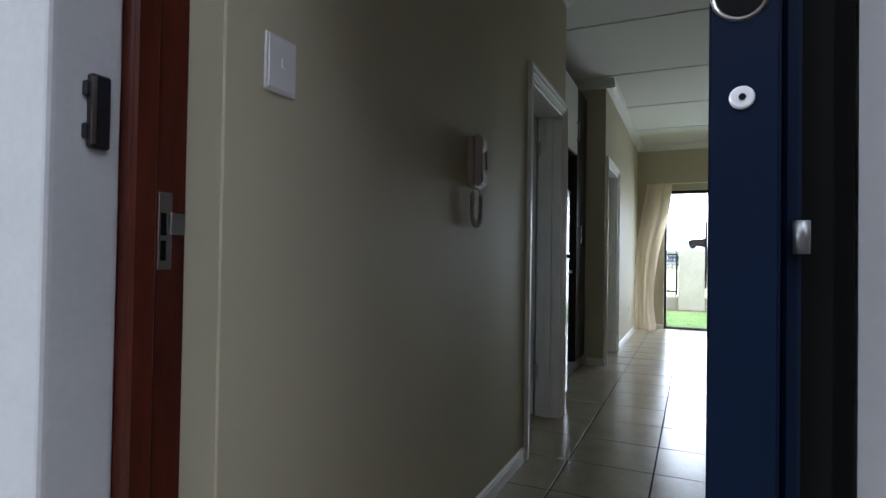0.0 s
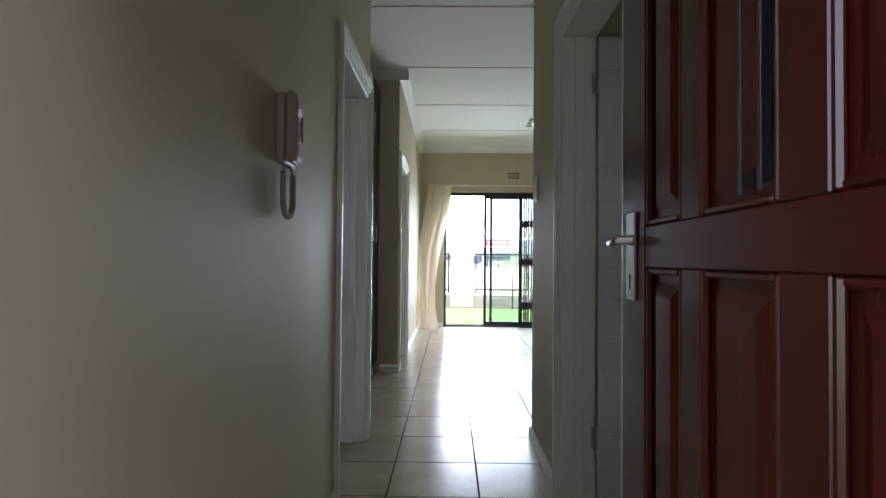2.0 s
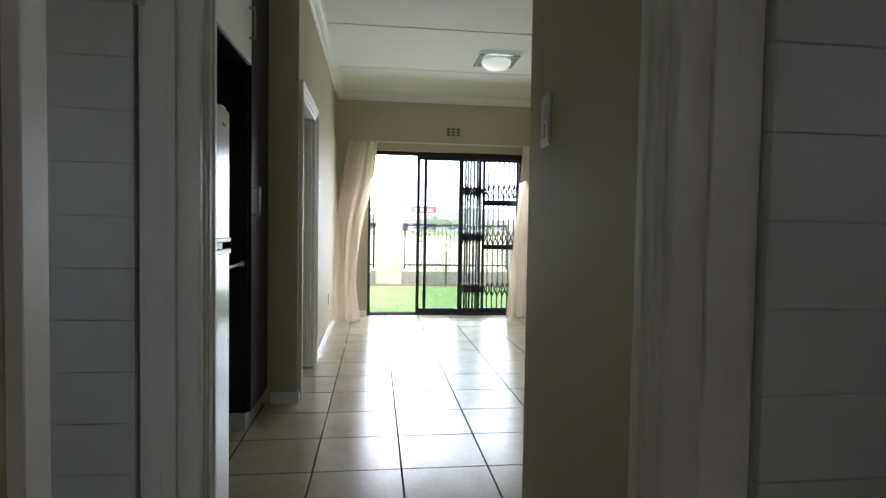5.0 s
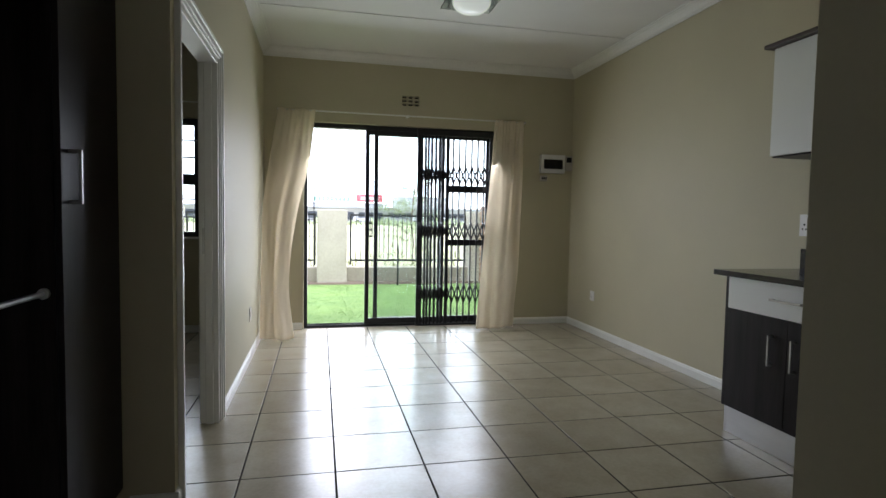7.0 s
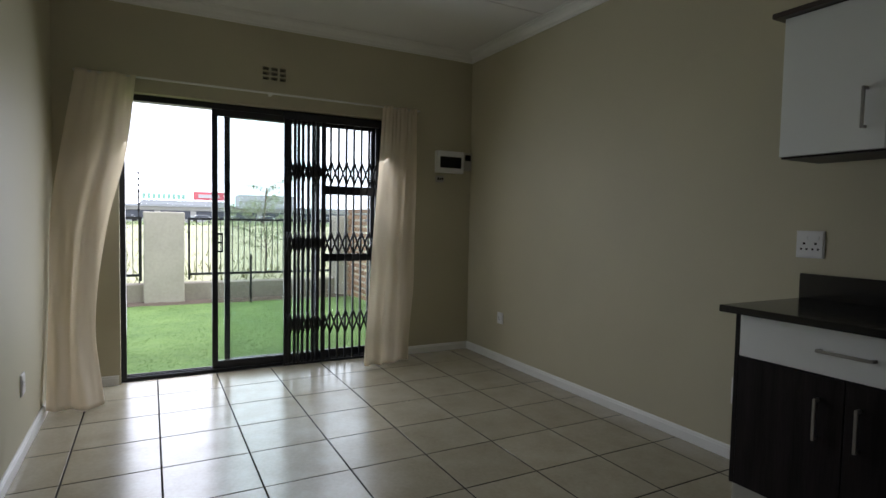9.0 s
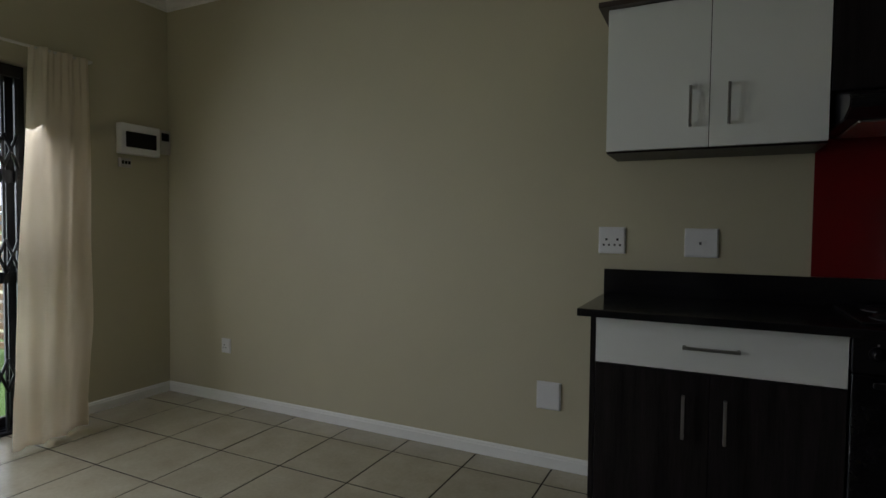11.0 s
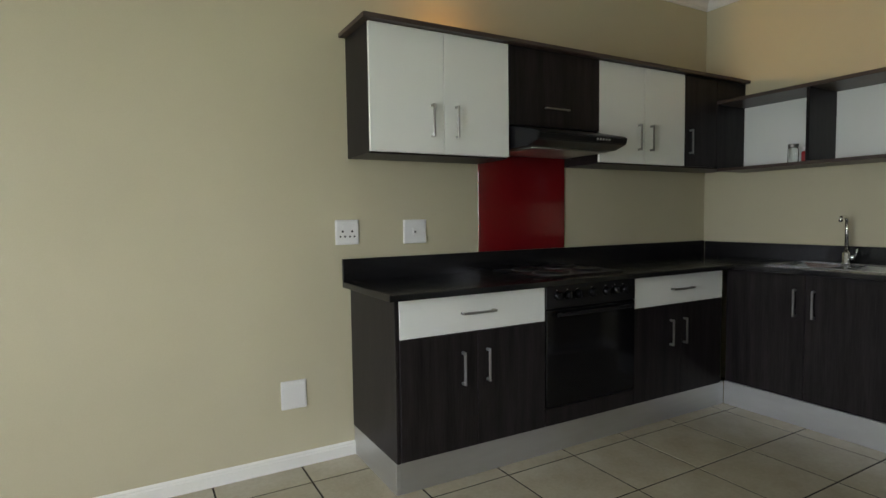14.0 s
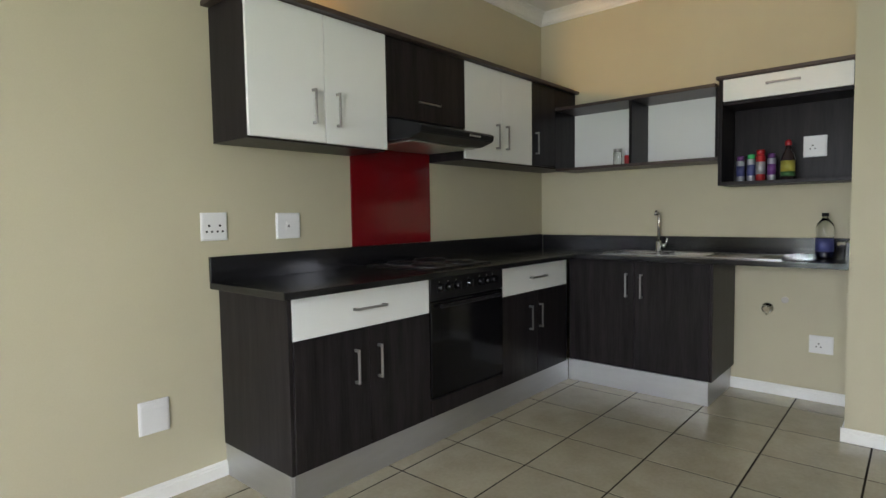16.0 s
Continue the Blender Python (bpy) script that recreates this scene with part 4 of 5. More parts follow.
def base_y():
    c = thing("base_cabinet", (2.48, 3.55, 0), "dark wood-grain sink cabinet with two doors", "kitchen cabinet", "kitchen base cabinets")
    yf = 3.565
    bm = bmesh.new()
    box(bm, 2.022, YS + 0.001, 0.150, 2.040, yf - 0.021, 0.868)
    box(bm, 2.040, YS + 0.001, 0.150, 2.955, yf - 0.021, 0.168)
    box(bm, 2.040, YS + 0.001, 0.168, 2.955, YS + 0.012, 0.60)
    box(bm, 2.040, yf - 0.021, 0.79, 2.955, yf - 0.0195, 0.868)
    part("body", bm, DARK, c)
    bx("side_panel", (2.004, YS + 0.001, 0.150, 2.0215, yf - 0.001, 0.868), DARK, c, 0.001)
    for x0, x1, xh in ((2.484, 2.950, 2.532), (2.023, 2.481, 2.433)):
        d = bx("cabinet_door", (x0, yf - 0.018, 0.152, x1, yf, 0.866), DARK, c, 0.0012, "dark wood-grain door")
        bar_handle("handle", (xh, yf, 0.633), (xh, yf, 0.778), (0, 0.030, 0), d)
    return c


base_y()

sk = thing("kitchen_sink", (2.2, 3.3, 0.9), "stainless steel double bowl sink with a ribbed drainer", "sink")
bm = bmesh.new()
bowls = ((2.44, 2.70, 3.17, 3.47), (2.10, 2.36, 3.17, 3.47))
xs = sorted({SX0, SX1, *(v for b in bowls for v in b[:2])})
ys = sorted({SY0, SY1, 3.17, 3.47})
for xa, xb in zip(xs, xs[1:]):
    for ya, yb in zip(ys, ys[1:]):
        if any(b[0] <= xa and xb <= b[1] and b[2] <= ya and yb <= b[3] for b in bowls):
            continue
        box(bm, xa, ya, 0.9006, xb, yb, 0.9040)
for e in ((SX0, SY0, SX1, SY0 + 0.010), (SX0, SY1 - 0.010, SX1, SY1), (SX0, SY0, SX0 + 0.010, SY1), (SX1 - 0.010, SY0, SX1, SY1)):
    box(bm, e[0], e[1], 0.903, e[2], e[3], 0.9095, 0.002)
part("sink_deck", bm, SINKM, sk)
for b in bowls:
    bm = bmesh.new()
    i = 0.03
    t = [bm.verts.new((x, y, 0.9035)) for x, y in ((b[0], b[2]), (b[1], b[2]), (b[1], b[3]), (b[0], b[3]))]
    u = [bm.verts.new((x, y, 0.76)) for x, y in ((b[0] + i, b[2] + i), (b[1] - i, b[2] + i), (b[1] - i, b[3] - i), (b[0] + i, b[3] - i))]
    for k in range(4):
        bm.faces.new((t[k], t[(k + 1) % 4], u[(k + 1) % 4], u[k]))
    bm.faces.new(u)
    bo = part("bowl", bm, SINKM, sk)
    md = bo.modifiers.new("thickness", "SOLIDIFY")
    md.thickness = 0.0015
    bm = bmesh.new()
    lathe(bm, ((b[0] + b[1]) / 2, (b[2] + b[3]) / 2, 0.7615), [(0.036, 0.0), (0.034, 0.003), (0.012, 0.001)], 20)
    part("drain", bm, CHROME, sk)
bm = bmesh.new()
for k in range(9):
    y = 3.18 + k * 0.034
    tube(bm, (1.70, y, 0.9040), (2.06, y, 0.9040), 0.004, 8)
part("drainer_ribs", bm, SINKM, sk)

tp = thing("kitchen_tap", (2.478, 3.14, 0.905), "chrome single lever kitchen tap with a tall square spout", "tap")
bm = bmesh.new()
lathe(bm, (2.478, 3.137, 0.905), [(0.028, 0.0), (0.027, 0.008), (0.021, 0.012), (0.021, 0.065), (0.017, 0.072)], 20)
tb = part("tap_body", bm, CHROME, tp)
bm = bmesh.new()
path_tube(bm, [(2.478, 3.137, 0.97), (2.478, 3.137, 1.12), (2.478, 3.140, 1.165), (2.476, 3.155, 1.185), (2.468, 3.19, 1.190), (2.453, 3.26, 1.185), (2.450, 3.275, 1.165)], 0.011, 12)
part("spout", bm, CHROME, tp)
bm = bmesh.new()
tube(bm, (2.478, 3.137, 0.945), (2.423, 3.150, 0.948), 0.014, 14)
tube(bm, (2.426, 3.150, 0.948), (2.414, 3.153, 1.000), 0.006, 10, 0.0045)
part("lever", bm, CHROME, tp)

wv = thing("washing_machine_valve", (1.815, YS, 0.55), "chrome washing machine tap on the wall under the worktop", "valve")
bm = bmesh.new()
lathe(bm, (1.812, YS, 0.555), [(0.036, 0.0), (0.034, 0.006), (0.014, 0.010), (0.013, 0.040)], 20, "Y")
part("flange", bm, CHROME, wv)
bm = bmesh.new()
lathe(bm, (1.812, YS + 0.04, 0.555), [(0.020, 0.0), (0.026, 0.004), (0.026, 0.016), (0.018, 0.020)], 8, "Y")
tube(bm, (1.812, YS + 0.025, 0.555), (1.812, YS + 0.025, 0.515), 0.010)
part("valve_knob", bm, CHROME, wv)
wo = thing("waste_outlet", (1.715, YS, 0.62), "small capped grey waste outlet in the wall", "pipe outlet")
bm = bmesh.new()
lathe(bm, (1.715, YS, 0.615), [(0.020, 0.0), (0.020, 0.012), (0.014, 0.014)], 16, "Y")
part("cap", bm, PLAST2, wo)


# wall cabinets on the long wall
def wall_x(label, y0, y1, doors, white, z0=1.528, z1=2.112, handle="low", group="kitchen wall cabinets", inset=0.052):
    xf = 3.172
    c = thing("wall_cabinet", (xf, (y0 + y1) / 2, z0), label, "kitchen cabinet", group)
    bx("body", (xf + 0.020, y0 + 0.001, z0 - 0.008, XR, y1 - 0.001, z1), DARK, c)
    w = (y1 - y0) / doors
    m = WHITE if white else DARK
    for k in range(doors):
        ya, yb = y0 + w * k + 0.0015, y0 + w * (k + 1) - 0.0015
        d = bx("cabinet_door", (xf, ya, z0, xf + 0.018, yb, z1 - 0.002), m, c, 0.0012, "smooth white door" if white else "dark wood-grain door")
        if handle == "low":
            yh = (yb - inset) if k == 0 and doors > 1 else (ya + inset)
            if doors == 1:
                yh = yb - 0.045
            bar_handle("handle", (xf, yh, z0 + 0.085), (xf, yh, z0 + 0.230), (-0.030, 0, 0), d)
        else:
            bar_handle("handle", (xf, (ya + yb) / 2 - 0.080, z0 + 0.100), (xf, (ya + yb) / 2 + 0.080, z0 + 0.100), (-0.018, 0, 0), d, 0.0035)
    return c


wall_x("white double door wall cabinet with dark carcass", 5.092, 5.870, 2, True, inset=0.066)
wall_x("dark flap cabinet above the cooker hood", 4.447, 5.090, 1, False, z0=1.702, handle="mid")
wall_x("white double door wall cabinet beside the cooker hood", 3.692, 4.445, 2, True)
wall_x("dark corner wall cabinet reaching the sink wall", 3.366, 3.690, 1, False)
hd = thing("cooker_hood", (3.2, 4.77, 1.56), "black slanted cooker hood with push buttons", "cooker hood")
bm = bmesh.new()
prof = [(XR, 1.575), (3.035, 1.575), (2.955, 1.600), (2.945, 1.632), (2.965, 1.644), (3.190, 1.698), (XR, 1.698)]
prism(bm, prof, 4.462, 5.074, "Y")
bmesh.ops.bevel(bm, geom=bm.edges[:], offset=0.004, segments=2, affect="EDGES")
hb = part("hood_body", bm, BLACKP, hd)
bx("filter_grille", (3.06, 4.50, 1.566, 3.42, 5.03, 1.5745), STEEL, hd, 0.002, "grey metal filter")
for k in range(5):
    bm = bmesh.new()
    lathe(bm, (2.9485, 4.600 + k * 0.021, 1.618), [(0.006, 0.002), (0.006, -0.004), (0.004, -0.006)], 10, "X")
    part("push_button", bm, STEEL, hd)

cr = thing("cabinet_cornice", (3.3, 4.5, 2.113), "dark wood-grain moulding on top of the wall cabinets", "cabinet moulding")
bx("top_board", (3.135, YS + 0.001, 2.113, XR, 5.905, 2.135), DARKH, cr, 0.004, seg=2)

# open shelf and box on the sink wall
SF = 3.360
sh = thing("open_shelf", (2.52, 3.2, 1.5), "dark open wall shelf with pale back above the sink", "shelf")
bm = bmesh.new()
box(bm, 2.042, YS + 0.001, 1.500, 3.171, SF, 1.520, 0.001)
part("bottom_board", bm, DARKH, sh)
bx("top_board", (2.058, YS + 0.001, 1.948, 3.171, SF + 0.012, 1.970), DARKH, sh, 0.002)
bx("divider", (2.587, YS + 0.012, 1.521, 2.606, SF + 0.004, 1.947), DARK, sh, 0.001)
bx("corner_panel", (3.172, YS + 0.001, 1.520, XR, 3.365, 2.112), DARK, sh, 0.001)
bx("side_board", (2.042, YS + 0.012, 1.521, 2.060, SF, 1.947), DARK, sh, 0.001)
bx("back_board", (2.061, YS + 0.001, 1.521, 3.17, YS + 0.010, 1.947), WHITE, sh)

mb = thing("microwave_cabinet", (1.69, 3.2, 1.34), "dark open box cabinet with a white flap on top", "kitchen cabinet")
for nm, d in (("side_board", (1.350, YS + 0.001, 1.340, 1.370, 3.36, 1.984)), ("side_board", (2.020, YS + 0.001, 1.340, 2.041, 3.36, 1.984)), ("bottom_board", (1.3705, YS + 0.001, 1.340, 2.0195, 3.358, 1.362)),
              ("shelf_board", (1.3705, YS + 0.012, 1.830, 2.0195, 3.338, 1.848)), ("back_board", (1.3705, YS + 0.001, 1.3625, 2.0195, YS + 0.011, 1.984))):
    bx(nm, d, DARK, mb, 0.001)
fl = bx("flap_door", (1.372, 3.340, 1.850, 2.018, 3.358, 1.982), WHITE, mb, 0.0012, "white flap door")
bar_handle("handle", (1.62, 3.358, 1.925), (1.78, 3.358, 1.925), (0, 0.026, 0), fl)
bx("top_board", (1.349, YS + 0.001, 1.985, 2.056, 3.380, 2.006), DARKH, mb, 0.003)
plate("socket_outlet", "white plug socket inside the open box cabinet", "N", (1.575, YS + 0.0115, 1.565), 0.120, 0.128, S1)


def can(name, label, x, y, z, r, h, body, cap, band=None):
    t = thing(name, (x, y, z), label, "spray can", "cans on the shelf")
    bm = bmesh.new()
    lathe(bm, (x, y, z), [(r * 0.92, 0), (r, 0.004), (r, h * 0.80), (r * 0.90, h * 0.83)], 20)
    part("can_body", bm, body, t)
    bm = bmesh.new()
    lathe(bm, (x, y, z), [(r * 0.86, h * 0.832), (r * 0.86, h * 0.97), (r * 0.75, h)], 20)
    part("cap", bm, cap, t)
    if band:
        bm = bmesh.new()
        lathe(bm, (x, y, z), [(r * 1.012, h * 0.22), (r * 1.012, h * 0.62)], 20)
        part("label_band", bm, band, t)
    return t


ZB = 1.3622
can("spray_can", "white spray can with a purple cap in the box cabinet", 1.945, 3.22, ZB, 0.024, 0.160, CANW, CANP, CANB)
can("spray_can", "white spray can with a green cap in the box cabinet", 1.888, 3.215, ZB, 0.023, 0.168, CANW, CANG, CANB)
can("spray_can", "tall red spray can in the box cabinet", 1.832, 3.235, ZB, 0.026, 0.190, CANR, CANR, CANW)
can("spray_can", "purple spray can in the box cabinet", 1.776, 3.215, ZB, 0.023, 0.165, CANW, CANP, CANP)
bt = thing("cleaner_bottle", (1.690, 3.22, ZB), "dark bottle with a yellow and green label and a red cap", "bottle")
bm = bmesh.new()
lathe(bm, (1.690, 3.22, ZB), [(0.034, 0), (0.037, 0.006), (0.037, 0.125), (0.030, 0.155), (0.015, 0.18), (0.013, 0.205)], 20)
part("bottle_body", bm, mat("dark_cleaner_bottle", (0.03, 0.02, 0.02), 0.15), bt)
bm = bmesh.new()
lathe(bm, (1.690, 3.22, ZB), [(0.0378, 0.05), (0.0378, 0.115)], 20)
part("label_band", bm, LBLY, bt, "yellow label")
bm = bmesh.new()
lathe(bm, (1.690, 3.22, ZB), [(0.0378, 0.022), (0.0378, 0.050)], 20)
part("label_band", bm, LBLG, bt, "green label stripe")
bm = bmesh.new()
lathe(bm, (1.690, 3.22, ZB), [(0.016, 0.205), (0.018, 0.208), (0.018, 0.228), (0.010, 0.240)], 16)
part("cap", bm, CANR, bt)

jar = thing("glass_jar", (2.735, 3.25, 1.52), "small clear glass jar with a metal lid on the open shelf", "jar")
bm = bmesh.new()
lathe(bm, (2.735, 3.25, 1.5205), [(0.028, 0), (0.031, 0.004), (0.031, 0.085), (0.026, 0.098)], 20)
part("jar_body", bm, JARG, jar)
bm = bmesh.new()
lathe(bm, (2.735, 3.25, 1.5205), [(0.028, 0.098), (0.029, 0.100), (0.029, 0.116), (0.027, 0.118)], 20)
part("lid", bm, STEEL, jar)
sj = thing("spice_jar", (2.660, 3.26, 1.52), "small red spice shaker on the open shelf", "jar")
bm = bmesh.new()
lathe(bm, (2.660, 3.26, 1.5205), [(0.018, 0), (0.020, 0.003), (0.020, 0.060), (0.016, 0.066)], 16)
part("shaker_body", bm, CANR, sj)
bm = bmesh.new()
lathe(bm, (2.660, 3.26, 1.5205), [(0.018, 0.066), (0.018, 0.090), (0.014, 0.094)], 16)
part("lid", bm, PLASTIC, sj)

pb = thing("plastic_bottle", (1.500, 3.20, 0.9), "half-full clear plastic drinks bottle on the worktop end", "bottle")
bm = bmesh.new()
lathe(bm, (1.500, 3.20, 0.9008), [(0.040, 0), (0.045, 0.0068), (0.045, 0.119), (0.044, 0.136), (0.046, 0.17), (0.040, 0.1997), (0.020, 0.2253), (0.014, 0.2338), (0.014, 0.2465)], 22)
part("bottle_body", bm, JARG, pb)
bm = bmesh.new()
lathe(bm, (1.500, 3.20, 0.9008), [(0.0415, 0.0034), (0.0425, 0.0085), (0.0425, 0.119)], 22)
part("liquid", bm, PETC, pb, "dark liquid")
bm = bmesh.new()
lathe(bm, (1.500, 3.20, 0.9008), [(0.0462, 0.03825), (0.0462, 0.1148)], 22)
part("label_band", bm, CANB, pb, "dark blue label")
bm = bmesh.new()
lathe(bm, (1.500, 3.20, 0.9008), [(0.017, 0.2422), (0.018, 0.2448), (0.018, 0.2601), (0.016, 0.2626)], 16)
part("cap", bm, BLACKP, pb)
rk = thing("drying_tray", (1.53, 3.38, 0.9), "flat clear plastic tray lying on the worktop", "tray")
bm = bmesh.new()
box(bm, 1.52, 3.20, 0.9006, 1.655, 3.50, 0.905, 0.002)
for d in ((1.52, 3.20, 1.526, 3.50), (1.649, 3.20, 1.655, 3.50), (1.526, 3.20, 1.649, 3.206), (1.526, 3.494, 1.649, 3.50)):
    box(bm, d[0], d[1], 0.905, d[2], d[3], 0.918)
part("tray_body", bm, JARG, rk)
cup = thing("clear_cup", (1.415, 3.22, 0.9), "clear plastic cup beside the bottle", "cup")
bm = bmesh.new()
lathe(bm, (1.412, 3.22, 0.9008), [(0.024, 0), (0.025, 0.003), (0.033, 0.10), (0.034, 0.102)], 20)
part("cup_body", bm, JARG, cup)

WARM = bpy.data.materials.new("warm_lit_lamp_glass")
WARM.use_nodes = True
wb = WARM.node_tree.nodes["Principled BSDF"]
wb.inputs["Base Color"].default_value = (0.75, 0.7, 0.6, 1)
wb.inputs["Emission Color"].default_value = (1.0, 0.60, 0.24, 1)
wb.inputs["Emission Strength"].default_value = 9
ul = thing("spot_lamp", (3.34, 5.38, 2.135), "small warm spot lamp lying on top of the wall cabinets", "lamp")
bm = bmesh.new()
lathe(bm, (3.34, 5.40, 2.1355), [(0.028, 0), (0.028, 0.004), (0.008, 0.006), (0.008, 0.012)], 16)
part("foot", bm, BLACKP, ul)
bm = bmesh.new()
lathe(bm, (3.34, 5.405, 2.162), [(0.010, 0.034), (0.014, 0.020), (0.020, 0.0), (0.018, 0.0), (0.012, 0.020)], 16, "Y")
part("shade", bm, BLACKP, ul, "small black shade")
bm = bmesh.new()
lathe(bm, (3.34, 5.385, 2.162), [(0.003, -0.006), (0.009, -0.002), (0.011, 0.006), (0.008, 0.016)], 14, "Y")
part("bulb", bm, WARM, ul, "warm glowing bulb")
d = bpy.data.lights.new("spot_light", "SPOT")
d.energy, d.color, d.shadow_soft_size, d.spot_size, d.spot_blend = 25.0, (1.0, 0.54, 0.14), 0.012, radians(52), 0.5
o = new("spot_light", d)
o.matrix_world = look((3.34, 5.37, 2.172), (2.30, 3.05, 2.46))
d = bpy.data.lights.new("bulb_light", "POINT")
d.energy, d.color, d.shadow_soft_size = 0.75, (1.0, 0.45, 0.09), 0.02
o = new("bulb_light", d)
o.location = (3.30, 5.34, 2.19)


# ---- fridge recess ----
fg = thing("fridge", (-0.2, 3.9, 0), "silver-grey top-freezer fridge in the recess", "fridge")
FX = 0.150
bx("body", (-0.48, 3.680, 0.02, FX - 0.060, 4.098, 1.535), FRIDGEM, fg, 0.008)
bx("fridge_door", (FX - 0.055, 3.678, 0.06, FX, 4.100, 1.040), FRIDGEM, fg, 0.012, seg=3)
bx("freezer_door", (FX - 0.055, 3.678, 1.066, FX, 4.100, 1.545), FRIDGEM, fg, 0.012, seg=3)
bx("door_gap", (FX - 0.075, 3.684, 1.03, FX - 0.025, 4.094, 1.08), BLACKP, fg)
bx("handle", (FX - 0.003, 3.72, 1.024, FX + 0.008, 4.088, 1.042), PLASTIC, fg, 0.003, "moulded grip on the fridge door")
bx("handle", (FX - 0.003, 3.72, 1.066, FX + 0.008, 4.088, 1.082), PLASTIC, fg, 0.003, "moulded grip on the freezer door")
bx("badge", (FX + 0.0002, 3.99, 1.475, FX + 0.002, 4.045, 1.487), CHROME, fg, 0.0005, "small chrome badge")
bx("top_hinge", (FX - 0.07, 4.03, 1.546, FX - 0.01, 4.085, 1.556), PLASTIC, fg, 0.002)

XC = 0.018
tc = thing("tall_cupboard", (XC, 5.28, 0), "tall dark wood-grain broom cupboard beside the fridge recess", "cupboard")
bx("body", (-0.55, 5.060, 0.10, XC - 0.020, 5.526, 2.60), DARK, tc)
d = bx("cupboard_door", (XC - 0.018, 5.062, 0.105, XC, 5.524, 2.598), DARK, tc, 0.0012)
bar_handle("handle", (XC, 5.115, 1.185), (XC, 5.115, 1.335), (0.036, 0, 0), d)
bx("plinth", (-0.52, 5.063, 0.0, XC - 0.030, 5.526, 0.099), ALUM, tc)
# Bar stands in for an unidentified pale line, placed to fit the camera's view
bm = bmesh.new()
tube(bm, (-0.03, 4.20, 0.918), (-0.03, 5.055, 0.918), 0.008, 10)
lathe(bm, (-0.03, 5.052, 0.918), [(0.016, -0.004), (0.016, 0.0075)], 14, "Y")
part("towel_rail", bm, STEEL, tc, "steel bar placed to match a pale line beside the fridge")
uc = thing("overhead_cabinet", (XC, 4.4, 1.98), "white double door cabinet over the fridge recess", "cupboard")
bx("body", (-0.55, 3.676, 1.975, XC - 0.020, 5.058, 2.60), DARK, uc)
for y0, y1, yh in ((3.680, 4.392, 4.345), (4.395, 5.056, 5.006)):
    d = bx("cabinet_door", (XC - 0.018, y0, 1.982, XC, y1, 2.598), WHITE, uc, 0.0012, "smooth white door")
    bar_handle("handle", (XC, yh, 2.110), (XC, yh, 2.265), (0.032, 0, 0), d)
    if y0 > 4:
        bar_handle("handle", (XC, 4.442, 2.110), (XC, 4.442, 2.265), (0.032, 0, 0), d)


# ---- bedroom window ----
bw = thing("window_1", (-0.68, YF + 0.1, WZ0), "black steel bedroom window with burglar bars", "window", "", "structure")
bm = bmesh.new()
wy0, wy1 = YF + 0.07, YF + 0.12
for d in ((WX0, WZ0, WX0 + 0.05, WZ1), (WX1 - 0.05, WZ0, WX1, WZ1)):
    box(bm, d[0], wy0, d[1], d[2], wy1, d[3], 0.002)
for z0, z1 in ((WZ0, WZ0 + 0.05), (WZ1 - 0.060, WZ1), (1.435, 1.540)):
    box(bm, WX0 + 0.05, wy0 + 0.001, z0, WX1 - 0.05, wy1 - 0.001, z1, 0.002)
part("window_frame", bm, BLACKM, bw)
for z0, z1 in ((WZ0 + 0.048, 1.437), (1.538, WZ1 - 0.058)):
    g = bx("pane", (WX0 + 0.048, wy0 + 0.02, z0, WX1 - 0.048, wy0 + 0.025, z1), PANE, bw)
    g.visible_shadow = False
for z in (1.862, 1.697, 1.296, 1.124):
    bm = bmesh.new()
    tube(bm, (WX0, YF + 0.045, z), (WX1, YF + 0.045, z), 0.007, 8)
    part("burglar_bar", bm, BLACKM, bw)
bx("window_sill", (WX0, YF - 0.012, WZ0 - 0.022, WX1, YF + 0.069, WZ0 - 0.0005), TRIM, bw, 0.002)
bm = bmesh.new()
path_tube(bm, [(-0.70, YF + 0.055, 0.985), (-0.66, YF + 0.02, 0.995), (-0.73, YF + 0.01, 1.06)], 0.006, 6)
part("stay_handle", bm, BLACKM, bw)
br = thing("bedroom_curtain_track", (-0.8, 8.93, 2.21), "thin white curtain track over the bedroom window", "curtain rail")
bm = bmesh.new()
tube(bm, (-1.3, 8.93, 2.21), (-0.25, 8.93, 2.21), 0.007, 8)
for x in (-1.2, -0.35):
    box(bm, x - 0.01, 8.93, 2.202, x + 0.01, YF, 2.218)
part("rail", bm, TRIM, br)


# ---- outdoors ----
GZ = -0.08
tagged(solid("ground", [(-300, -300, GZ - 0.5, 300, 300, GZ - 0.02)], DRYM, "", "ground"), "dry pale green field reaching the distance", "ground", "", "structure")
solid("lawn", [(-9, FY, GZ - 0.02, 4.2, 13.45, GZ)], GRASSM, "short green lawn outside the sliding door", "lawn")
# Unseen walls added before the entrance; height and tone limit light in the hall
solid("porch_wall", [(-3.0, -3.5, GZ, XR + 0.6, -3.3, 5.4), (XR + 0.3, -3.3, GZ, XR + 0.5, 0.453, H + 0.1)], PORCH_BLOCK, "unseen dark walls added around the entrance to block light", "wall")
# Unseen floor outside the entrance, kept dark to limit bounce
solid("porch_floor", [(-3, -3.5, GZ - 0.02, 5, 0.41, -0.02)], CONC, "unseen concrete porch floor, darkened to limit bounce light", "floor")
solid("door_step", [(DX0 - 0.1, YF + 0.02, GZ, DX1 + 0.1, FY + 0.10, -0.012)], CONC, "grey concrete threshold below the sliding door", "step")
rnd = random.Random(5)
verts, faces = [], []
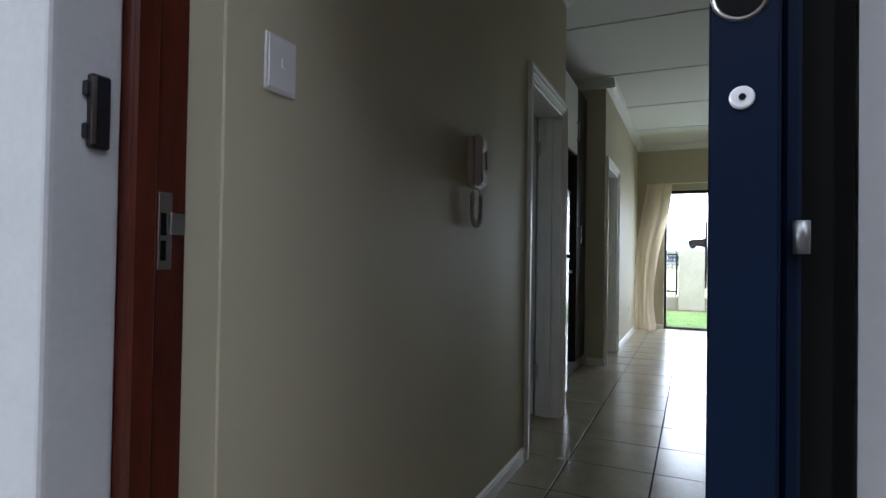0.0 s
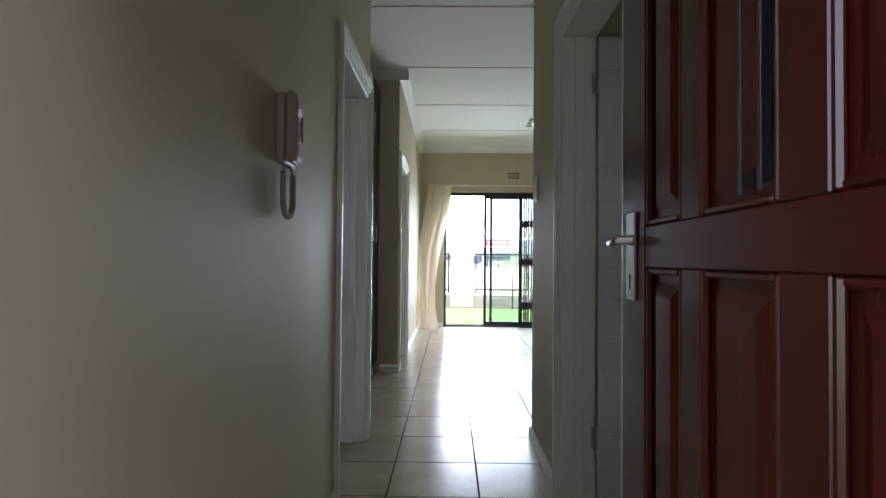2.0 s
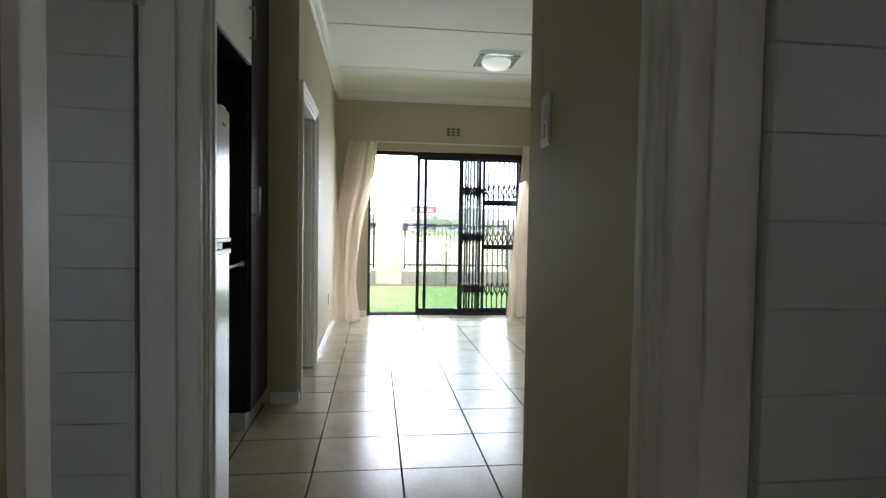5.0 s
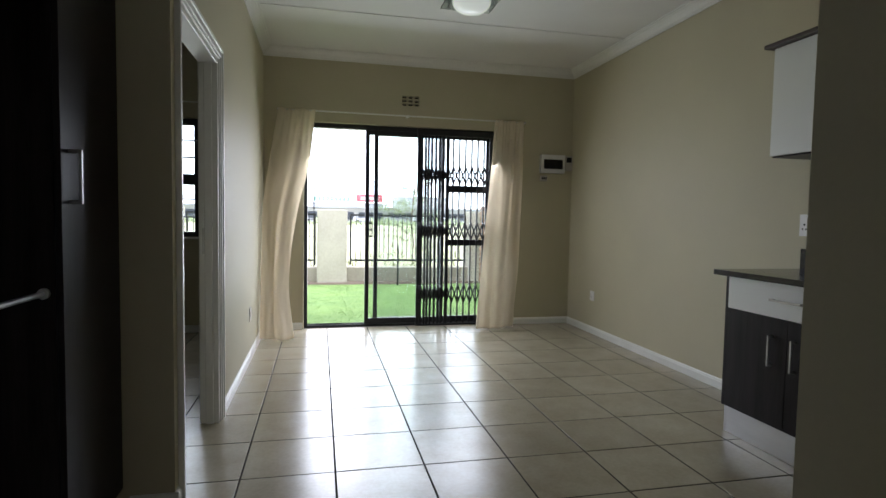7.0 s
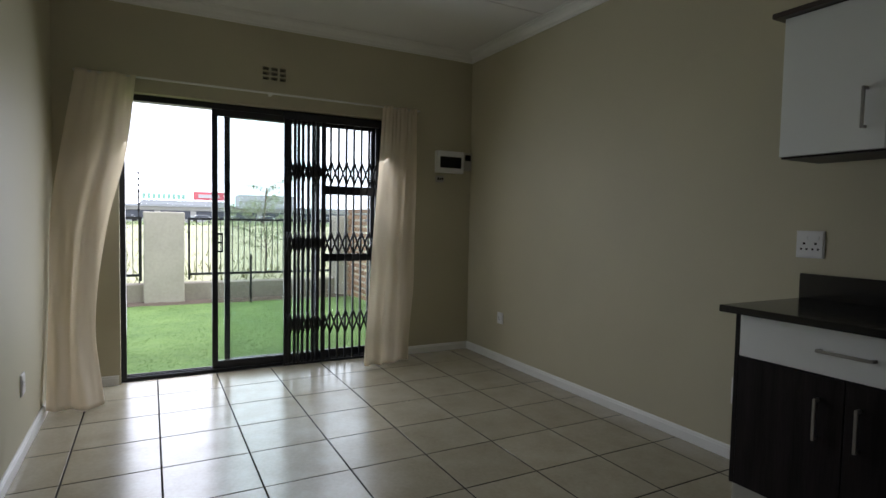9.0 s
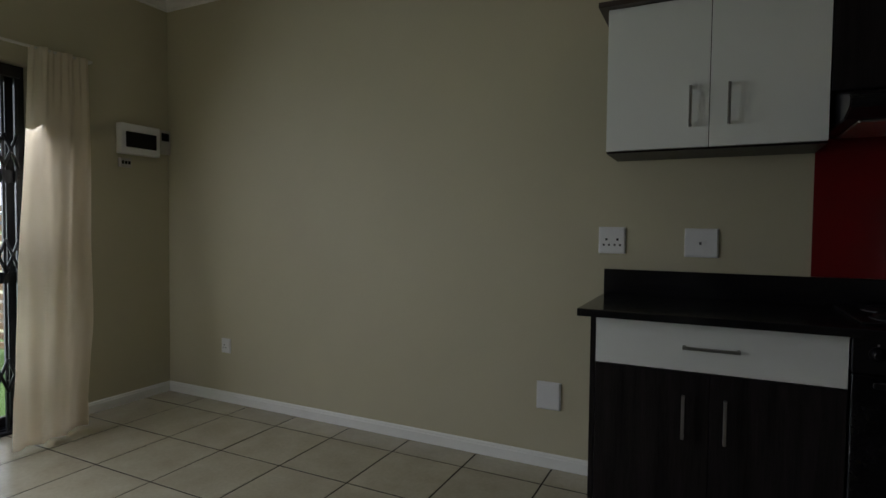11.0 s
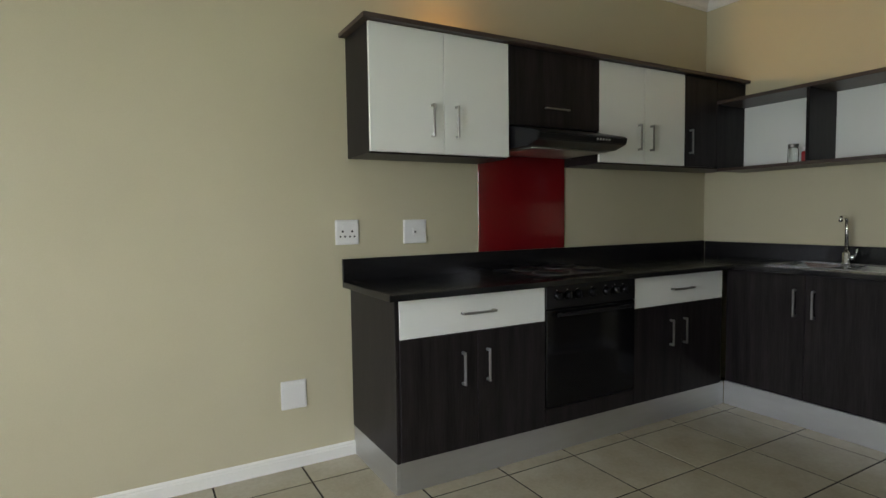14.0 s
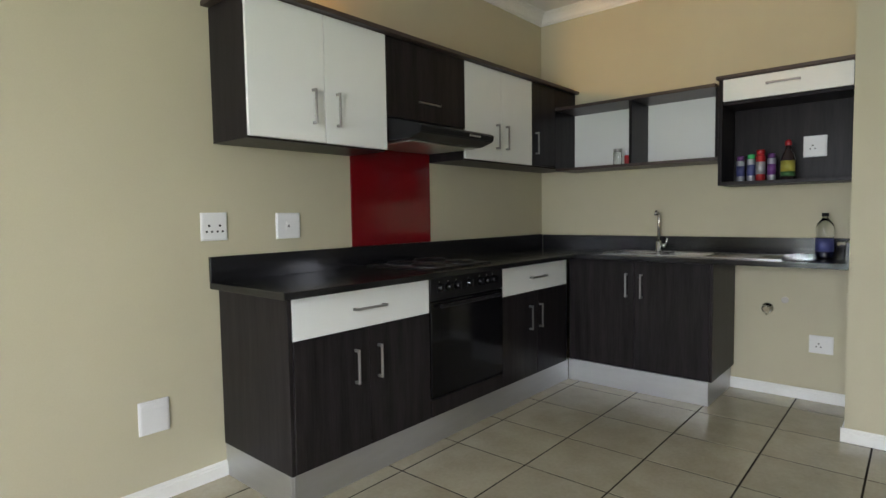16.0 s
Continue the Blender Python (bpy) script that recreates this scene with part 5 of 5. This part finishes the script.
for _ in range(90000):
    d = rnd.random() ** 1.4
    x, y = rnd.uniform(-3.0, 4.1), FY + 0.12 + d * 4.1
    h, w, a = rnd.uniform(0.004, 0.012), rnd.uniform(0.002, 0.005), rnd.uniform(0, 6.28)
    lx, ly = rnd.uniform(-0.035, 0.035), rnd.uniform(-0.035, 0.035)
    k = len(verts)
    verts += [(x - w * math.cos(a), y - w * math.sin(a), GZ), (x + w * math.cos(a), y + w * math.sin(a), GZ), (x + lx, y + ly, GZ + h)]
    faces.append((k, k + 1, k + 2))
me = bpy.data.meshes.new("grass_blades")
me.from_pydata(verts, [], faces)
me.materials.append(GRASSM)
tagged(new("grass", me), "short green lawn grass blades", "grass", "", "stuff")

BY = 13.45
bwall = thing("boundary_wall", (0, BY, GZ), "low beige plastered boundary wall with square piers", "garden wall", "", "structure")
bx("low_wall", (-9, BY, GZ - 0.3, 5.6, BY + 0.20, 0.225), DAMP, bwall, 0.015)
for x in (-4.9, -2.1, 0.70, 3.52):
    bm = bmesh.new()
    box(bm, x - 0.005, BY - 0.06, GZ - 0.3, x + 0.528, BY + 0.26, 1.275, 0.022, 2)
    bmesh.ops.subdivide_edges(bm, edges=[e for e in bm.edges if e.calc_length() > 0.2], cuts=9, use_grid_fill=True)
    for v in bm.verts:
        v.co += Vector((noise.noise(v.co * 3.1 + Vector((x, 0, 0))), noise.noise(v.co * 2.7 + Vector((7, x, 1))), 0.6 * noise.noise(v.co * 4.0))) * 0.014
    part("pier", bm, PIERM, bwall)
bm = bmesh.new()
NS = 90
rows_ = []
for k in range(NS + 1):
    x = -5.0 + 8.7 * k / NS
    w = 0.10 + 0.07 * noise.noise(Vector((x * 2.3, 1.0, 4.0)))
    rows_.append([bm.verts.new((x, BY - 0.05 - w, GZ - 0.004)), bm.verts.new((x, BY - 0.05 - w * 0.5, GZ + 0.030 + 0.015 * noise.noise(Vector((x * 5.0, 2.0, 0.0))))), bm.verts.new((x, BY + 0.02, GZ + 0.045))])
for a, b in zip(rows_, rows_[1:]):
    for i in (0, 1):
        bm.faces.new((a[i], b[i], b[i + 1], a[i + 1])).smooth = True
tagged(part("soil_strip", bm, SOIL), "strip of bare brown soil along the foot of the wall", "soil", "", "structure")
for x0, x1 in ((-4.35, -2.1), (-1.55, 0.70), (1.25, 3.52)):
    f = thing("railing_panel", ((x0 + x1) / 2, BY + 0.1, 0.26), "black steel palisade railing between the piers", "railing", "boundary railings")
    bm = bmesh.new()
    for z in (0.345, 1.18):
        box(bm, x0 + 0.03, BY + 0.085, z - 0.018, x1 - 0.03, BY + 0.115, z + 0.018)
    part("rails", bm, BLACKM, f)
    for x in (x0 + 0.045, x1 - 0.045):
        bx("end_post", (x - 0.015, BY + 0.083, 0.26, x + 0.015, BY + 0.117, 1.198), BLACKM, f)
    n = int((x1 - x0 - 0.12) / 0.085)
    for k in range(1, n):
        x = x0 + 0.06 + (x1 - x0 - 0.12) * k / n
        bx("picket", (x - 0.0055, BY + 0.0945, 0.35, x + 0.0055, BY + 0.1055, 1.17), BLACKM, f)
ep_ = thing("electric_fence_post", (0.635, BY + 0.12, 0.25), "thin electric fence post with insulators beside a pier", "fence post")
bx("post", (0.627, BY + 0.12, 0.20, 0.643, BY + 0.136, 1.60), BLACKM, ep_)
bx("rod", (0.632, BY + 0.125, 1.60, 0.638, BY + 0.131, 1.86), PLAST2, ep_)
for k in range(7):
    bx("insulator", (0.620, BY + 0.115, 1.28 + k * 0.09, 0.650, BY + 0.141, 1.310 + k * 0.09), BLACKM, ep_, 0.004)
st = thing("garden_stake", (2.12, 13.1, GZ), "short dark garden tap post on the lawn", "garden post")
bx("stake", (2.11, 13.15, GZ, 2.14, 13.18, 0.66), BLACKM, st)

ts = thing("timber_screen", (3.73, 11.5, GZ), "brown horizontal slatted timber screen beside the lawn", "fence")
for y in (9.6, 10.9, 12.2, 13.33):
    bx("post", (3.741, y - 0.035, GZ - 0.2, 3.80, y + 0.035, 1.38), SLAT, ts)
for k in range(15):
    z = GZ + 0.04 + k * 0.097
    bx("slat", (3.717, 9.25, z, 3.740, 13.37, z + 0.062), SLAT, ts, 0.002)

tr = thing("young_tree", (3.3, 17.5, GZ), "young thin-leaved tree beyond the boundary wall", "tree")
rnd = random.Random(11)
bm = bmesh.new()
tx, ty = 3.1, 17.5
path_tube(bm, [(tx, ty, GZ - 0.1), (tx + 0.03, ty, 0.5), (tx - 0.02, ty + 0.02, 1.1), (tx + 0.04, ty, 1.9)], 0.020, 8)
tips = []
for k in range(26):
    z0 = rnd.uniform(0.4, 1.8)
    a = rnd.uniform(0, 6.28)
    L = rnd.uniform(0.5, 1.1) * (1.15 - 0.25 * z0)
    p = [Vector((tx, ty, z0)), Vector((tx + math.cos(a) * L * 0.5, ty + math.sin(a) * L * 0.5, z0 + L * 0.35)), Vector((tx + math.cos(a) * L, ty + math.sin(a) * L, z0 + L * 0.45))]
    path_tube(bm, p, 0.005, 5)
    tips.append(p)
part("trunk", bm, BARK, tr)
verts, faces = [], []
for p in tips:
    for _ in range(60):
        t = rnd.uniform(0.25, 1.05)
        c = p[0].lerp(p[1], min(1, t * 2)) if t < 0.5 else p[1].lerp(p[2], t * 2 - 1)
        c = c + Vector((rnd.gauss(0, 0.07), rnd.gauss(0, 0.07), rnd.gauss(0, 0.06)))
        u = Vector((rnd.gauss(0, 1), rnd.gauss(0, 1), rnd.gauss(0, 1))).normalized() * 0.045
        v = u.cross(Vector((rnd.gauss(0, 1), rnd.gauss(0, 1), rnd.gauss(0, 1)))).normalized() * 0.010
        k = len(verts)
        verts += [tuple(c - u), tuple(c + v), tuple(c + u), tuple(c - v)]
        faces.append((k, k + 1, k + 2, k + 3))
me = bpy.data.meshes.new("leaves")
me.from_pydata(verts, [], faces)
me.materials.append(LEAFM)
lv = new("crown", me)
lv.parent = tr
lv.matrix_parent_inverse = Matrix.Translation(-Vector((3.3, 17.5, GZ)))

solid("car_park", [(-160, 104, GZ - 0.019, 200, 160, GZ + 0.02)], ASPH, "grey asphalt car park in the distance", "road")
sc = thing("shopping_centre", (5, 170, GZ), "long low shopping centre with signs across the field", "shop building", "", "structure")
bx("wall", (-110, 168, GZ, 170, 200, 3.5), SHOPW, sc)
bx("roof", (-111, 166, 3.5, 171, 201, 4.0), SHOPR, sc)
bx("fascia", (-110, 167.5, 2.6, 170, 167.98, 3.45), SHOPW, sc)
for k in range(30):
    x = -100 + k * 8.6
    bx("shop_window", (x, 167.7, 0.2, x + 7.2, 167.97, 2.4), SHOPD, sc)
bx("sign_board", (11.0, 165.4, 5.4, 18.6, 165.8, 7.6), SIGNR, sc, 0.03, "red sign board")
bx("sign_mark", (12.2, 165.3, 6.0, 17.4, 165.39, 6.9), SHOPW, sc, 0, "pale lettering bar")
for k in range(9):
    bx("sign_letter", (-1.0 + k * 1.15, 165.4, 5.4, -1.0 + k * 1.15 + 0.8, 165.7, 6.8), SIGNG, sc, 0.02, "green sign letter shape")
bx("sign_rail", (-1.5, 165.75, 4.0, 18.8, 165.85, 5.1), SHOPR, sc)
bx("plant_room", (24, 175, 4.0, 40, 185, 7.6), SHOPW, sc)


def car(x, y, label):
    c = thing("parked_car", (x, y, GZ), label, "car", "cars in the car park")
    bm = bmesh.new()
    prof = [(-2.1, 0.35), (2.1, 0.35), (2.15, 0.75), (1.2, 0.95), (0.7, 1.42), (-1.0, 1.45), (-1.7, 0.98), (-2.1, 0.92)]
    prism(bm, [(x + px, GZ + pz) for px, pz in prof], y - 0.8, y + 0.8, "Y")
    bmesh.ops.bevel(bm, geom=bm.edges[:], offset=0.08, segments=2, affect="EDGES")
    part("body", bm, CARP, c)
    bm = bmesh.new()
    prism(bm, [(x + px, GZ + pz) for px, pz in ((-1.45, 0.98), (1.02, 0.98), (0.62, 1.36), (-0.95, 1.38))], y - 0.815, y + 0.815, "Y")
    part("windows", bm, SHOPD, c)
    for dx in (-1.3, 1.35):
        for dy in (-0.72, 0.72):
            bm = bmesh.new()
            lathe(bm, (x + dx, y + dy, GZ + 0.33), [(0.31, -0.1), (0.33, 0), (0.31, 0.1)], 16, "Y")
            part("wheel", bm, TYRE, c)


rnd = random.Random(21)
for k in range(14):
    car(-26 + k * 5.8 + rnd.uniform(-0.9, 0.9), 112 + rnd.uniform(-3, 3), "car parked in rows before the shopping centre")

verts, faces = [], []
rnd = random.Random(41)
for _ in range(9000):
    y = 14.2 + 70 * rnd.random() ** 1.6
    x = rnd.uniform(-0.6, 0.9) * (y - 4) + 1
    if noise.noise(Vector((x * 0.25, y * 0.12, 3.0))) < rnd.uniform(-0.5, 0.35):
        continue
    h, w, a = rnd.uniform(0.06, 0.30), rnd.uniform(0.01, 0.03), rnd.uniform(0, 6.28)
    lx, ly = rnd.gauss(0, 0.12), rnd.gauss(0, 0.12)
    k = len(verts)
    verts += [(x - w * math.cos(a), y - w * math.sin(a), GZ - 0.03), (x + w * math.cos(a), y + w * math.sin(a), GZ - 0.03), (x + lx, y + ly, GZ + h)]
    faces.append((k, k + 1, k + 2))
me = bpy.data.meshes.new("field_tufts")
me.from_pydata(verts, [], faces)
me.materials.append(mat("dry_tuft", (0.30, 0.28, 0.16), 0.9, var=0.0, scale=0.6, fine=4, color2=(0.16, 0.19, 0.09)))
tagged(new("field_grass", me), "tufts of dry grass over the open field", "grass", "", "stuff")

# distant shrubs along the field edge
verts, faces = [], []
rnd = random.Random(31)
for _ in range(9000):
    cx = rnd.uniform(-90, 110)
    base = 0.7 + 0.6 * math.sin(cx * 0.7) + 0.4 * math.sin(cx * 2.3)
    c = Vector((cx, rnd.uniform(84, 100), GZ + rnd.random() ** 1.5 * max(0.25, base)))
    u = Vector((rnd.gauss(0, 1), rnd.gauss(0, 1), rnd.gauss(0, 1))).normalized() * 0.30
    v = u.cross(Vector((rnd.gauss(0, 1), rnd.gauss(0, 1), rnd.gauss(0, 1)))).normalized() * 0.13
    k = len(verts)
    verts += [tuple(c - u), tuple(c + v), tuple(c + u), tuple(c - v)]
    faces.append((k, k + 1, k + 2, k + 3))
me = bpy.data.meshes.new("shrubs")
me.from_pydata(verts, [], faces)
me.materials.append(LEAFM)
tagged(new("shrubs", me), "low scrub along the far edge of the field", "shrubs", "", "stuff")


# ---- floor tiles ----
fl_ = thing("floor", (1.6, 4.7, -0.02), "beige glazed square floor tiles with dark grout", "floor", "", "structure")
bx("grout_bed", (-3.3, 0.41, -0.30, XR + 0.15, YF + 0.02, -0.0016), GROUT, fl_)


def tile_mesh():
    bm = bmesh.new()
    s = P / 2 - 0.0043
    b = 0.0006
    lo = [bm.verts.new((x, y, -0.006)) for x, y in ((-s, -s), (s, -s), (s, s), (-s, s))]
    mid = [bm.verts.new((x, y, -0.0005)) for x, y in ((-s, -s), (s, -s), (s, s), (-s, s))]
    t = s - b
    top = [bm.verts.new((x, y, 0.0)) for x, y in ((-t, -t), (t, -t), (t, t), (-t, t))]
    for a, c in ((lo, mid), (mid, top)):
        for i in range(4):
            bm.faces.new((a[i], a[(i + 1) % 4], c[(i + 1) % 4], c[i]))
    bm.faces.new(top)
    return mesh_of(bm, "tile", TILE)


TM = tile_mesh()
rnd = random.Random(77)
for i in range(-4, 9):
    for j in range(1, 22):
        x, y = (i + 0.5) * P, (j + 0.5) * P
        if x < 0.2 and (y < 2.6 or 3.8 < y < 3.9):
            continue
        if x < -1.2 and y < 5.4:
            continue
        if x > 1.6 and y < 2.0:
            continue
        t = new("tile", TM)
        t.parent = fl_
        t.matrix_parent_inverse = Matrix.Translation(-Vector((1.6, 4.7, -0.02)))
        t.location = (x, y, rnd.uniform(-0.0003, 0.0003))
        t.rotation_euler = (rnd.uniform(-0.0009, 0.0009), rnd.uniform(-0.0009, 0.0009), radians(90) * rnd.randrange(4))
